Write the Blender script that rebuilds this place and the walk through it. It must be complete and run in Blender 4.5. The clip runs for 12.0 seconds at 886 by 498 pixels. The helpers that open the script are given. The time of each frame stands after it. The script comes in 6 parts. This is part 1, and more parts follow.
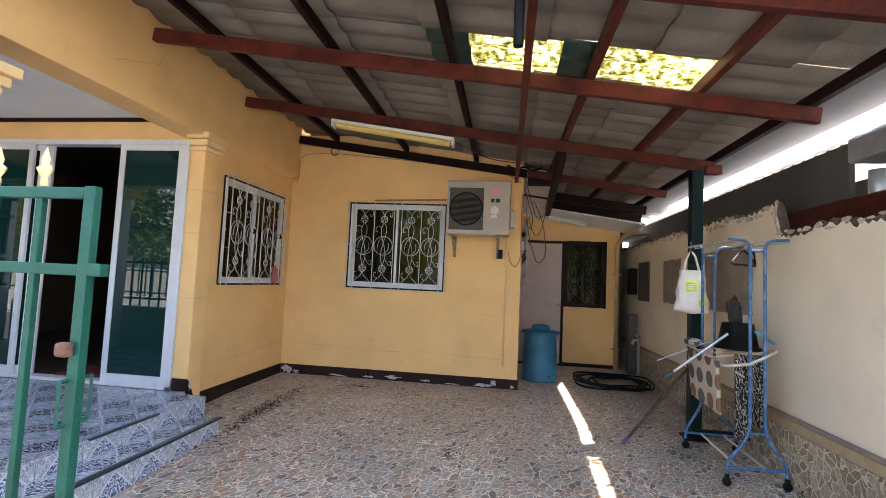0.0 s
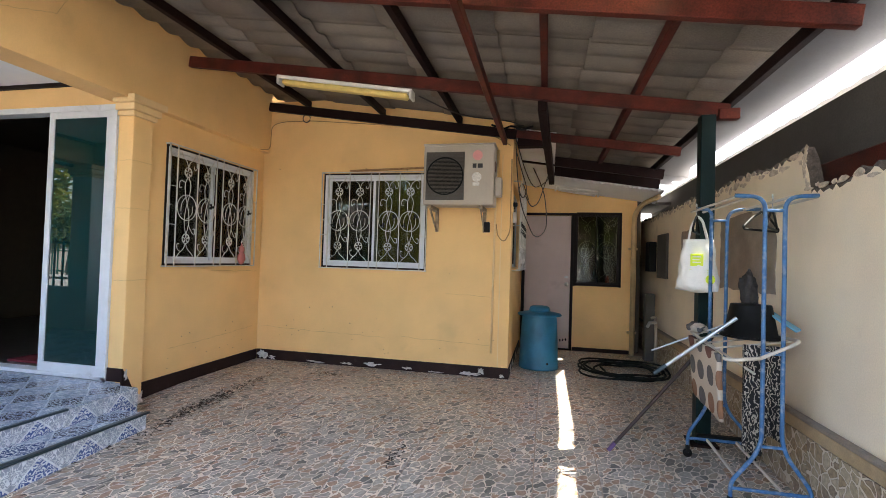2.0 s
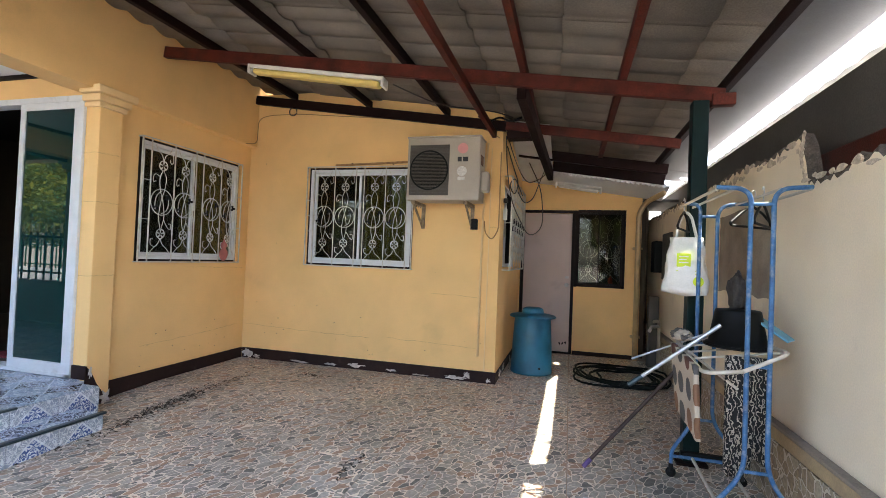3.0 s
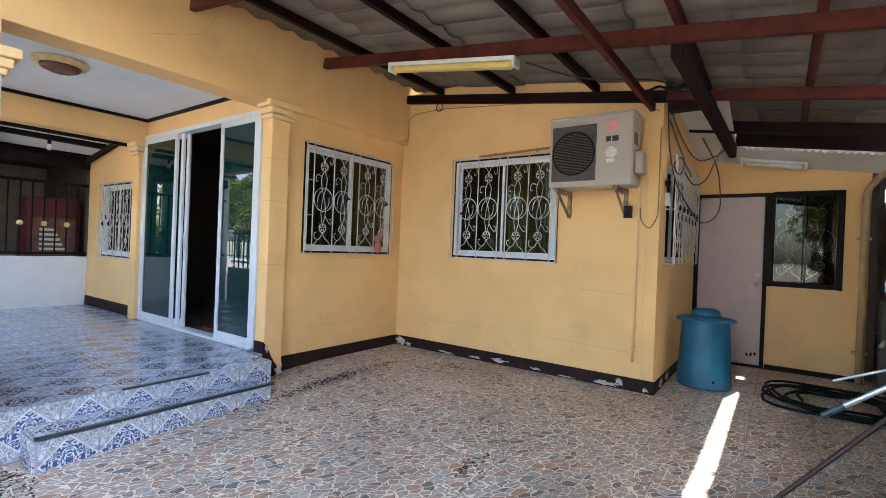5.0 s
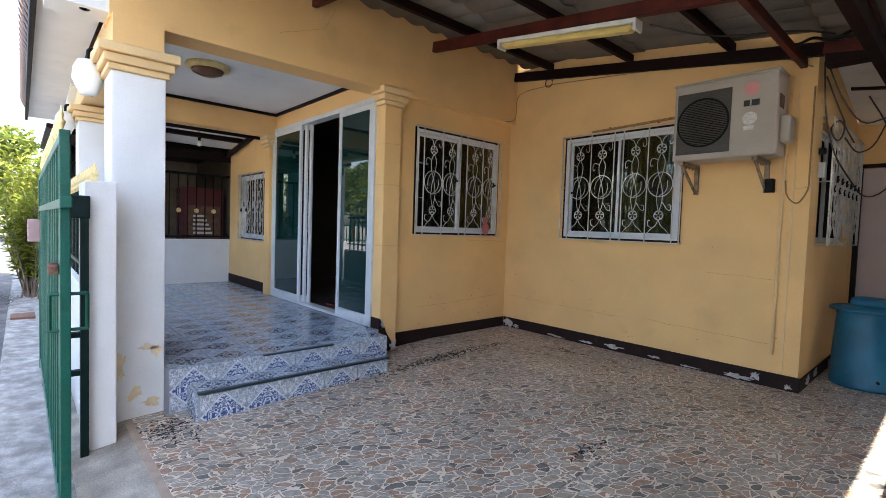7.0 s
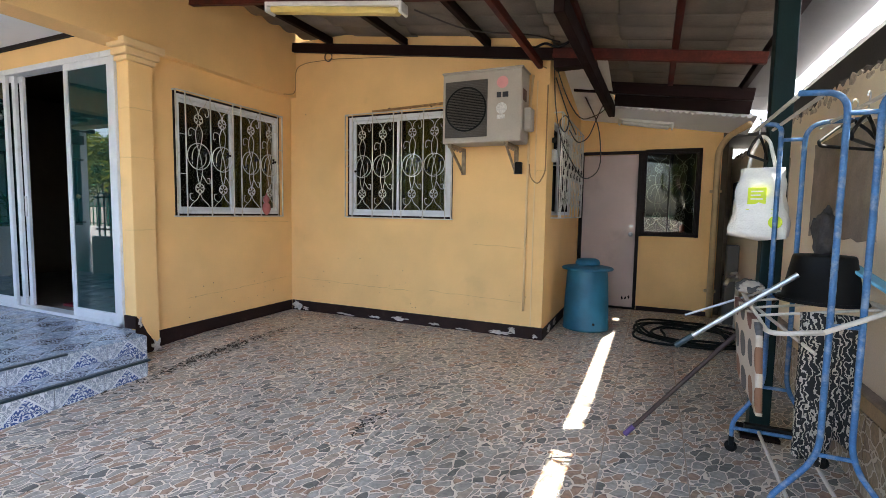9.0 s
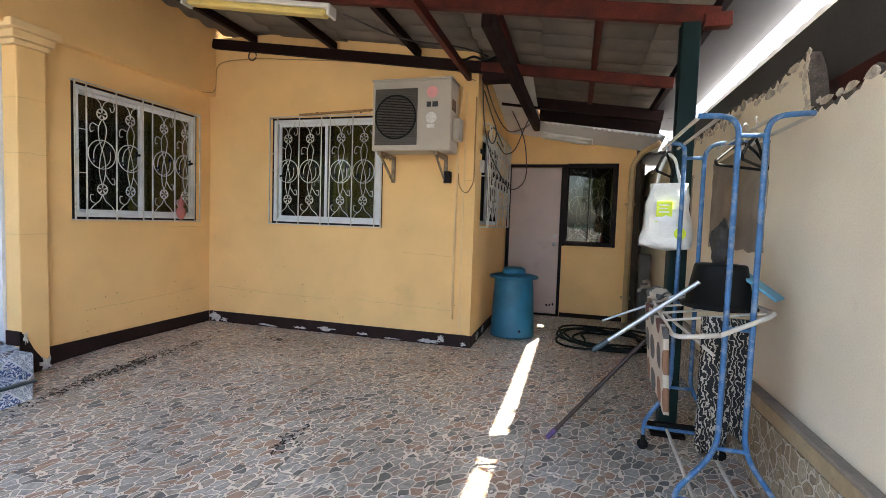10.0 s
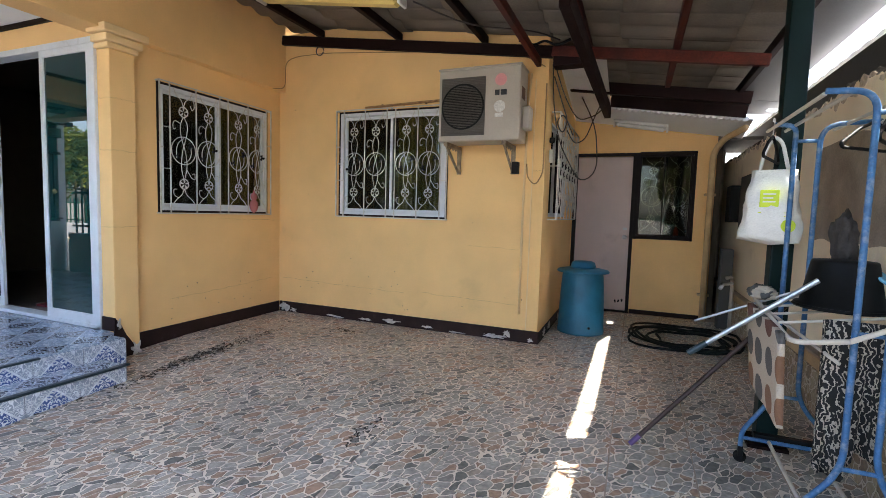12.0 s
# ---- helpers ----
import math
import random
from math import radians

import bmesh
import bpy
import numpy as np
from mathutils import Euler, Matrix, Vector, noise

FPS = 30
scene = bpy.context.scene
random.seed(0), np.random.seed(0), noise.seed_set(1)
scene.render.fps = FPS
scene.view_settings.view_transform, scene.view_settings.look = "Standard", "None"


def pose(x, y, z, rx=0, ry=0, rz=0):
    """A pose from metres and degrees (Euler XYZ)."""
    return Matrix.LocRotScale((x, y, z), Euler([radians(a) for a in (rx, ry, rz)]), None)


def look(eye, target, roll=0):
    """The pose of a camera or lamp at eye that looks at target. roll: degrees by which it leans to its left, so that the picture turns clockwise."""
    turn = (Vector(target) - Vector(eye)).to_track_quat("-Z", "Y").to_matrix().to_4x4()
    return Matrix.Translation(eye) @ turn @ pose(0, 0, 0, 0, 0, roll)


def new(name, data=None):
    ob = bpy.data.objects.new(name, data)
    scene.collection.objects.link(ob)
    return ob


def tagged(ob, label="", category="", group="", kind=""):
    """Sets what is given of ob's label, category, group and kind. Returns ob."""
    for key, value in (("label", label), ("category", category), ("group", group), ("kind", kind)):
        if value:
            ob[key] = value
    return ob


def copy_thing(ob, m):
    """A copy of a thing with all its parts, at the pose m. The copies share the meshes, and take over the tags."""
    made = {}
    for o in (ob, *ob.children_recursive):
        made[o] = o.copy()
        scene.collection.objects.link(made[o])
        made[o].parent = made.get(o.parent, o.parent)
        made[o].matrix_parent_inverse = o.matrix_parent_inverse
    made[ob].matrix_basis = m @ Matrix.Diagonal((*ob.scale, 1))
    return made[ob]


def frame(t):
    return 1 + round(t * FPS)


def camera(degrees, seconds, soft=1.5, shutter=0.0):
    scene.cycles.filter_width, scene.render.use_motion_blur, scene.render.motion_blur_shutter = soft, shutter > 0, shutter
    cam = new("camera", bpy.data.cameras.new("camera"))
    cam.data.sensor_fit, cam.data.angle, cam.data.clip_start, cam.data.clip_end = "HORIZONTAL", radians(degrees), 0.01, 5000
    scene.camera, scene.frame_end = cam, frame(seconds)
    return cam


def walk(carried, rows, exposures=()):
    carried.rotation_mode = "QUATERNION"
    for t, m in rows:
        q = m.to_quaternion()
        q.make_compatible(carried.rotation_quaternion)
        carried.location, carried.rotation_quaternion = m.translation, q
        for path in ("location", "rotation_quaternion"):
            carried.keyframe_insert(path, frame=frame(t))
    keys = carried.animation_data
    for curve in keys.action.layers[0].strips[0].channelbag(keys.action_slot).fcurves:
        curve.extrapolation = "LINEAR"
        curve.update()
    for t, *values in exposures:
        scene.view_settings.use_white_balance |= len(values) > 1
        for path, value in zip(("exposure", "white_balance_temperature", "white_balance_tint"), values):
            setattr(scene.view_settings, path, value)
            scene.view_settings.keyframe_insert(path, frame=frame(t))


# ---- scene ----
cam = camera(86.7, 12.0, soft=0.5)
PATH = [
    (0, (0.326, 0.308, 1.285), (0.058, 2.285, 1.42), 2.6),
    (0.5, (0.459, 0.528, 1.266), (0.169, 2.505, 1.36), 2.1),
    (1, (0.659, 0.687, 1.275), (0.321, 2.657, 1.34), 2.1),
    (1.5, (0.789, 0.837, 1.261), (0.409, 2.8, 1.306), 1.7),
    (2, (0.897, 1.045, 1.274), (0.465, 2.997, 1.32), 1.8),
    (2.5, (1.063, 1.21, 1.256), (0.589, 3.152, 1.299), 1.9),
    (2.7, (1.142, 1.263, 1.279), (0.65, 3.201, 1.32), 2.1),
    (4.3, (1.33, 1.688, 1.256), (0.501, 3.509, 1.277), 2.3),
    (4.5, (1.361, 1.687, 1.251), (0.445, 3.465, 1.264), 2.3),
    (5, (1.394, 1.664, 1.247), (0.229, 3.29, 1.241), 2.3),
    (5.5, (1.376, 1.609, 1.237), (-0.023, 3.038, 1.223), 2.0),
    (6, (1.355, 1.601, 1.23), (-0.208, 2.849, 1.211), 2.1),
    (6.5, (1.348, 1.606, 1.227), (-0.231, 2.832, 1.19), 2.0),
    (7, (1.337, 1.637, 1.215), (-0.148, 2.974, 1.125), 1.9),
    (7.2, (1.341, 1.651, 1.215), (-0.092, 3.042, 1.107), 1.9),
    (8.8, (1.422, 1.76, 1.217), (0.52, 3.539, 1.063), 0.6),
    (9, (1.434, 1.76, 1.22), (0.626, 3.582, 1.061), 1.0),
    (9.5, (1.447, 1.777, 1.221), (0.789, 3.661, 1.083), 1.7),
    (10, (1.45, 1.789, 1.218), (0.912, 3.712, 1.102), 1.9),
    (10.5, (1.444, 1.787, 1.221), (0.916, 3.713, 1.12), 1.8),
    (11, (1.423, 1.795, 1.217), (0.846, 3.706, 1.102), 2.1),
    (11.5, (1.36, 1.805, 1.211), (0.689, 3.683, 1.061), 1.7),
    (12, (1.309, 1.837, 1.21), (0.557, 3.684, 1.056), 1.7),
]
EXPOSURE = [(0.0, 3.19, 6850, 16), (1.0, 3.24, 6850, 15), (2.5, 3.41, 6850, 13), (4.3, 3.46, 6500, 12), (5.0, 3.49, 6430, 12), (5.5, 3.49, 6380, 12), (6.0, 3.18, 6380, 12), (6.5, 2.92, 6380, 12), (7.0, 2.88, 6430, 12), (7.2, 2.93, 6480, 12), (8.8, 3.39, 6600, 12), (9.5, 3.44, 6700, 12), (10.5, 3.41, 6700, 12), (12.0, 3.31, 6480, 12)]
walk(cam, [(t, look(eye, target, roll)) for t, eye, target, roll in PATH], EXPOSURE)


# ---- world, sun, exposure ----
SUN = Vector((0.622, 0.28, 1.0)).normalized()
world = bpy.data.worlds.new("world")
scene.world = world
world.use_nodes = True
wn = world.node_tree.nodes
sky = wn.new("ShaderNodeTexSky")
sky.sky_type = "NISHITA"
sky.sun_disc = False
sky.sun_elevation = math.asin(SUN.z)
sky.sun_rotation = math.atan2(SUN.x, SUN.y)
sky.dust_density = 3.0
world.node_tree.links.new(sky.outputs[0], wn["Background"].inputs[0])
wn["Background"].inputs[1].default_value = 0.15
sun_data = bpy.data.lights.new("sun", "SUN")
sun_data.energy, sun_data.angle, sun_data.color = 3.4, radians(0.5), (1.0, 0.95, 0.87)
sun = new("sun", sun_data)
sun.matrix_world = look(SUN * 50, (0, 0, 0))


# ---- materials ----
def material(name, color, rough=0.6, metal=0.0, var=0.12, scale=9.0, fine=120.0, bump=0.15, dirt=0.0, dirt_color=(0.12, 0.1, 0.08), dirt_scale=2.2, spec=0.5, alpha_rough=0.12):
    """Painted or plain surface: base colour with broad and fine variation, stains and relief."""
    m = bpy.data.materials.new(name)
    m.use_nodes = True
    t = m.node_tree
    n, l = t.nodes, t.links
    b = n["Principled BSDF"]
    b.inputs["Metallic"].default_value = metal
    b.inputs["Specular IOR Level"].default_value = spec
    geo = n.new("ShaderNodeTexCoord")
    pos = n.new("ShaderNodeNewGeometry")
    big = n.new("ShaderNodeTexNoise")
    big.inputs["Scale"].default_value, big.inputs["Detail"].default_value = scale, 6
    small = n.new("ShaderNodeTexNoise")
    small.inputs["Scale"].default_value, small.inputs["Detail"].default_value = fine, 3
    l.new(pos.outputs["Position"], big.inputs["Vector"])
    l.new(pos.outputs["Position"], small.inputs["Vector"])
    ramp = n.new("ShaderNodeMapRange")
    ramp.inputs[1].default_value, ramp.inputs[2].default_value = 0.3, 0.7
    ramp.inputs[3].default_value, ramp.inputs[4].default_value = 1 - var, 1 + var
    l.new(big.outputs[0], ramp.inputs[0])
    ramp2 = n.new("ShaderNodeMapRange")
    ramp2.inputs[1].default_value, ramp2.inputs[2].default_value = 0.3, 0.7
    ramp2.inputs[3].default_value, ramp2.inputs[4].default_value = 1 - var * 0.6, 1 + var * 0.6
    l.new(small.outputs[0], ramp2.inputs[0])
    mul = n.new("ShaderNodeMath")
    mul.operation = "MULTIPLY"
    l.new(ramp.outputs[0], mul.inputs[0]), l.new(ramp2.outputs[0], mul.inputs[1])
    sc = n.new("ShaderNodeVectorMath")
    sc.operation = "SCALE"
    sc.inputs[0].default_value = color
    l.new(mul.outputs[0], sc.inputs["Scale"])
    out = sc.outputs[0]
    if dirt:
        st = n.new("ShaderNodeTexNoise")
        st.inputs["Scale"].default_value, st.inputs["Detail"].default_value, st.inputs["Roughness"].default_value = dirt_scale, 9, 0.65
        l.new(pos.outputs["Position"], st.inputs["Vector"])
        mr = n.new("ShaderNodeMapRange")
        mr.inputs[1].default_value, mr.inputs[2].default_value = 0.62 - dirt * 0.25, 0.74
        mr.inputs[4].default_value = min(1.0, 0.35 + dirt)
        l.new(st.outputs[0], mr.inputs[0])
        mx = n.new("ShaderNodeMix")
        mx.data_type = "RGBA"
        mx.inputs["B"].default_value = (*dirt_color, 1)
        l.new(mr.outputs[0], mx.inputs["Factor"]), l.new(out, mx.inputs["A"])
        out = mx.outputs["Result"]
    l.new(out, b.inputs["Base Color"])
    rr = n.new("ShaderNodeMapRange")
    rr.inputs[3].default_value, rr.inputs[4].default_value = max(0.02, rough - alpha_rough), min(1, rough + alpha_rough)
    l.new(big.outputs[0], rr.inputs[0])
    l.new(rr.outputs[0], b.inputs["Roughness"])
    if bump:
        bp = n.new("ShaderNodeBump")
        bp.inputs["Strength"].default_value, bp.inputs["Distance"].default_value = bump, 0.004
        l.new(small.outputs[0], bp.inputs["Height"])
        l.new(bp.outputs[0], b.inputs["Normal"])
    return m


def node_material(name):
    m = bpy.data.materials.new(name)
    m.use_nodes = True
    return m, m.node_tree.nodes, m.node_tree.links, m.node_tree.nodes["Principled BSDF"]


def ramp_node(n, stops, constant=False):
    r = n.new("ShaderNodeValToRGB")
    r.color_ramp.interpolation = "CONSTANT" if constant else "LINEAR"
    while len(r.color_ramp.elements) < len(stops):
        r.color_ramp.elements.new(0.5)
    for e, (p, c) in zip(r.color_ramp.elements, stops):
        e.position, e.color = p, (*c, 1)
    return r


def pebble_material(name, scale, joint, stones, rough):
    """Printed tile: flat irregular stones of several colours in pale joints, shifted from tile to tile."""
    m, n, l, b = node_material(name)
    pos = n.new("ShaderNodeNewGeometry")
    info = n.new("ShaderNodeObjectInfo")
    warp = n.new("ShaderNodeTexNoise")
    warp.inputs["Scale"].default_value, warp.inputs["Detail"].default_value = 9.0, 2
    l.new(pos.outputs["Position"], warp.inputs["Vector"])
    add = n.new("ShaderNodeVectorMath")
    add.operation = "MULTIPLY_ADD"
    add.inputs[1].default_value = (0.07, 0.07, 0.07)
    l.new(warp.outputs["Color"], add.inputs[0]), l.new(pos.outputs["Position"], add.inputs[2])
    shift = n.new("ShaderNodeVectorMath")
    shift.operation = "MULTIPLY_ADD"
    shift.inputs[1].default_value = (7.3, 5.1, 3.7)
    l.new(info.outputs["Random"], shift.inputs[0]), l.new(add.outputs[0], shift.inputs[2])
    squash = n.new("ShaderNodeMapping")
    squash.vector_type = "TEXTURE"
    squash.inputs["Scale"].default_value = (1.38, 0.76, 1.0)
    squash.inputs["Rotation"].default_value = (0, 0, 1.0)
    l.new(shift.outputs[0], squash.inputs["Vector"])
    cell = n.new("ShaderNodeTexVoronoi")
    cell.inputs["Scale"].default_value = scale
    edge = n.new("ShaderNodeTexVoronoi")
    edge.feature = "DISTANCE_TO_EDGE"
    edge.inputs["Scale"].default_value = scale
    l.new(squash.outputs[0], cell.inputs["Vector"]), l.new(squash.outputs[0], edge.inputs["Vector"])
    sep = n.new("ShaderNodeSeparateColor")
    l.new(cell.outputs["Color"], sep.inputs[0])
    col = ramp_node(n, stones, True)
    l.new(sep.outputs[0], col.inputs[0])
    grain = n.new("ShaderNodeTexNoise")
    grain.inputs["Scale"].default_value, grain.inputs["Detail"].default_value = 45.0, 5
    l.new(pos.outputs["Position"], grain.inputs["Vector"])
    gm = n.new("ShaderNodeMapRange")
    gm.inputs[1].default_value, gm.inputs[2].default_value, gm.inputs[3].default_value, gm.inputs[4].default_value = 0.3, 0.7, 0.7, 1.3
    l.new(grain.outputs[0], gm.inputs[0])
    sc = n.new("ShaderNodeVectorMath")
    sc.operation = "SCALE"
    l.new(col.outputs[0], sc.inputs[0]), l.new(gm.outputs[0], sc.inputs["Scale"])
    em = n.new("ShaderNodeMapRange")
    em.inputs[1].default_value, em.inputs[2].default_value = 0.052, 0.062
    l.new(edge.outputs[0], em.inputs[0])
    rim = n.new("ShaderNodeMapRange")
    rim.inputs[1].default_value, rim.inputs[2].default_value, rim.inputs[3].default_value, rim.inputs[4].default_value = 0.055, 0.098, 0.32, 1.0
    l.new(edge.outputs[0], rim.inputs[0])
    printed = n.new("ShaderNodeVectorMath")
    printed.operation = "SCALE"
    l.new(sc.outputs[0], printed.inputs[0]), l.new(rim.outputs[0], printed.inputs["Scale"])
    mx = n.new("ShaderNodeMix")
    mx.data_type = "RGBA"
    mx.inputs["A"].default_value = (*joint, 1)
    l.new(printed.outputs[0], mx.inputs["B"])
    l.new(em.outputs[0], mx.inputs["Factor"])
    wear = n.new("ShaderNodeTexNoise")
    wear.inputs["Scale"].default_value, wear.inputs["Detail"].default_value = 1.4, 8
    l.new(pos.outputs["Position"], wear.inputs["Vector"])
    wm = n.new("ShaderNodeMapRange")
    wm.inputs[1].default_value, wm.inputs[2].default_value, wm.inputs[3].default_value, wm.inputs[4].default_value = 0.35, 0.7, 1.08, 0.78
    l.new(wear.outputs[0], wm.inputs[0])
    fin = n.new("ShaderNodeVectorMath")
    fin.operation = "SCALE"
    l.new(mx.outputs["Result"], fin.inputs[0]), l.new(wm.outputs[0], fin.inputs["Scale"])
    l.new(fin.outputs[0], b.inputs["Base Color"])
    b.inputs["Roughness"].default_value = rough
    bp = n.new("ShaderNodeBump")
    bp.inputs["Strength"].default_value, bp.inputs["Distance"].default_value = 0.25, 0.003
    l.new(em.outputs[0], bp.inputs["Height"]), l.new(bp.outputs[0], b.inputs["Normal"])
    return m


def blue_tile_material(name, half, base, blue, grey, rough):
    """Glazed tile, one ornament to a tile: a pale-edged diamond of blue scrolls, with grey scrolls in the corners."""
    m, n, l, b = node_material(name)
    tc = n.new("ShaderNodeTexCoord")
    pos = n.new("ShaderNodeNewGeometry")
    absv = n.new("ShaderNodeVectorMath")
    absv.operation = "ABSOLUTE"
    l.new(tc.outputs["Object"], absv.inputs[0])
    sep = n.new("ShaderNodeSeparateXYZ")
    l.new(absv.outputs[0], sep.inputs[0])
    su = n.new("ShaderNodeMath")
    l.new(sep.outputs[0], su.inputs[0]), l.new(sep.outputs[1], su.inputs[1])
    inside = n.new("ShaderNodeMapRange")
    inside.inputs[1].default_value, inside.inputs[2].default_value = half * 0.93, half * 0.90
    l.new(su.outputs[0], inside.inputs[0])
    curl = n.new("ShaderNodeTexNoise")
    curl.inputs["Scale"].default_value, curl.inputs["Detail"].default_value, curl.inputs["Distortion"].default_value = 24.0, 0.5, 1.2
    l.new(absv.outputs[0], curl.inputs["Vector"])
    off = n.new("ShaderNodeMath")
    off.operation = "PINGPONG"
    off.inputs[1].default_value = 0.09
    l.new(curl.outputs[0], off.inputs[0])
    sm = n.new("ShaderNodeMapRange")
    sm.inputs[1].default_value, sm.inputs[2].default_value = 0.035, 0.045
    l.new(off.outputs[0], sm.inputs[0])
    col = n.new("ShaderNodeMix")
    col.data_type = "RGBA"
    col.inputs["A"].default_value, col.inputs["B"].default_value = (*grey, 1), (*blue, 1)
    l.new(inside.outputs[0], col.inputs["Factor"])
    line = n.new("ShaderNodeMath")
    line.operation = "COMPARE"
    line.inputs[1].default_value, line.inputs[2].default_value = half * 0.955, half * 0.05
    l.new(su.outputs[0], line.inputs[0])
    free = n.new("ShaderNodeMath")
    free.operation = "SUBTRACT"
    free.inputs[0].default_value = 1.0
    l.new(line.outputs[0], free.inputs[1])
    tot = n.new("ShaderNodeMath")
    tot.operation = "MULTIPLY"
    l.new(free.outputs[0], tot.inputs[0]), l.new(sm.outputs[0], tot.inputs[1])
    marb = n.new("ShaderNodeTexNoise")
    marb.inputs["Scale"].default_value, marb.inputs["Detail"].default_value, marb.inputs["Distortion"].default_value = 14.0, 7, 1.5
    l.new(pos.outputs["Position"], marb.inputs["Vector"])
    mr = ramp_node(n, [(0.35, tuple(c * 0.72 for c in base)), (0.65, base)])
    l.new(marb.outputs[0], mr.inputs[0])
    mx = n.new("ShaderNodeMix")
    mx.data_type = "RGBA"
    l.new(tot.outputs[0], mx.inputs["Factor"]), l.new(mr.outputs[0], mx.inputs["A"]), l.new(col.outputs["Result"], mx.inputs["B"])
    l.new(mx.outputs["Result"], b.inputs["Base Color"])
    gr = n.new("ShaderNodeMapRange")
    gr.inputs[3].default_value, gr.inputs[4].default_value = rough, rough + 0.15
    l.new(marb.outputs[0], gr.inputs[0]), l.new(gr.outputs[0], b.inputs["Roughness"])
    return m


def glass_material(name, body, clear, tint, ior=1.36):
    """A tinted pane: smooth coloured glass that lets a part of the light through."""
    m, n, l, b = node_material(name)
    b.inputs["Base Color"].default_value = (*body, 1)
    b.inputs["Roughness"].default_value = 0.01
    tr = n.new("ShaderNodeBsdfTransparent")
    tr.inputs[0].default_value = (*tint, 1)
    gl = n.new("ShaderNodeMixShader")
    gl.inputs[0].default_value = clear
    l.new(b.outputs[0], gl.inputs[1]), l.new(tr.outputs[0], gl.inputs[2])
    fr, go, top = n.new("ShaderNodeFresnel"), n.new("ShaderNodeBsdfGlossy"), n.new("ShaderNodeMixShader")
    fr.inputs[0].default_value = ior
    go.inputs["Roughness"].default_value = 0.01
    l.new(fr.outputs[0], top.inputs[0]), l.new(gl.outputs[0], top.inputs[1]), l.new(go.outputs[0], top.inputs[2])
    l.new(top.outputs[0], n["Material Output"].inputs[0])
    return m


def skylight_material():
    """Translucent roof sheet with moss and dirt lying on it."""
    m, n, l, b = node_material("mossy translucent sheet")
    n.remove(b)
    pos = n.new("ShaderNodeNewGeometry")
    ns = n.new("ShaderNodeTexNoise")
    ns.inputs["Scale"].default_value, ns.inputs["Detail"].default_value, ns.inputs["Roughness"].default_value = 20.0, 9, 0.75
    l.new(pos.outputs["Position"], ns.inputs["Vector"])
    col = ramp_node(n, [(0.36, (0.03, 0.034, 0.012)), (0.44, (0.17, 0.17, 0.05)), (0.51, (0.45, 0.44, 0.24)), (0.60, (0.88, 0.88, 0.80))])
    l.new(ns.outputs[0], col.inputs[0])
    tl = n.new("ShaderNodeBsdfTranslucent")
    df = n.new("ShaderNodeBsdfDiffuse")
    l.new(col.outputs[0], tl.inputs[0]), l.new(col.outputs[0], df.inputs[0])
    mx = n.new("ShaderNodeMixShader")
    mx.inputs[0].default_value = 0.2
    l.new(tl.outputs[0], mx.inputs[1]), l.new(df.outputs[0], mx.inputs[2])
    l.new(mx.outputs[0], n["Material Output"].inputs[0])
    return m


def leaf_material(name, c1, c2):
    m, n, l, b = node_material(name)
    n.remove(b)
    geo = n.new("ShaderNodeNewGeometry")
    r = ramp_node(n, [(0.0, c1), (1.0, c2)])
    l.new(geo.outputs["Random Per Island"], r.inputs[0])
    df, tl = n.new("ShaderNodeBsdfDiffuse"), n.new("ShaderNodeBsdfTranslucent")
    l.new(r.outputs[0], df.inputs[0]), l.new(r.outputs[0], tl.inputs[0])
    mx = n.new("ShaderNodeMixShader")
    mx.inputs[0].default_value = 0.4
    l.new(df.outputs[0], mx.inputs[1]), l.new(tl.outputs[0], mx.inputs[2])
    l.new(mx.outputs[0], n["Material Output"].inputs[0])
    return m


def spots_material(name, ground, spots, scale, cut, metric="EUCLIDEAN"):
    m, n, l, b = node_material(name)
    tc = n.new("ShaderNodeTexCoord")
    v = n.new("ShaderNodeTexVoronoi")
    v.distance = metric
    v.voronoi_dimensions = "2D"
    sp = n.new("ShaderNodeSeparateXYZ")
    cb = n.new("ShaderNodeCombineXYZ")
    l.new(tc.outputs["Object"], sp.inputs[0]), l.new(sp.outputs[1], cb.inputs[0]), l.new(sp.outputs[2], cb.inputs[1])
    v.inputs["Scale"].default_value, v.inputs["Randomness"].default_value = scale, 0.12
    l.new(cb.outputs[0], v.inputs["Vector"])
    ring = n.new("ShaderNodeMath")
    ring.operation = "LESS_THAN"
    ring.inputs[1].default_value = cut
    l.new(v.outputs["Distance"], ring.inputs[0])
    sep = n.new("ShaderNodeSeparateColor")
    l.new(v.outputs["Color"], sep.inputs[0])
    c = ramp_node(n, [(i / len(spots), s) for i, s in enumerate(spots)], True)
    l.new(sep.outputs[1], c.inputs[0])
    ns = n.new("ShaderNodeTexNoise")
    ns.inputs["Scale"].default_value = 90.0
    l.new(tc.outputs["Object"], ns.inputs["Vector"])
    mx = n.new("ShaderNodeMix")
    mx.data_type = "RGBA"
    mx.inputs["A"].default_value = (*ground, 1)
    l.new(ring.outputs[0], mx.inputs["Factor"]), l.new(c.outputs[0], mx.inputs["B"])
    l.new(mx.outputs["Result"], b.inputs["Base Color"])
    b.inputs["Roughness"].default_value = 0.95
    bp = n.new("ShaderNodeBump")
    bp.inputs["Strength"].default_value, bp.inputs["Distance"].default_value = 0.8, 0.006
    l.new(ns.outputs[0], bp.inputs["Height"]), l.new(bp.outputs[0], b.inputs["Normal"])
    return m


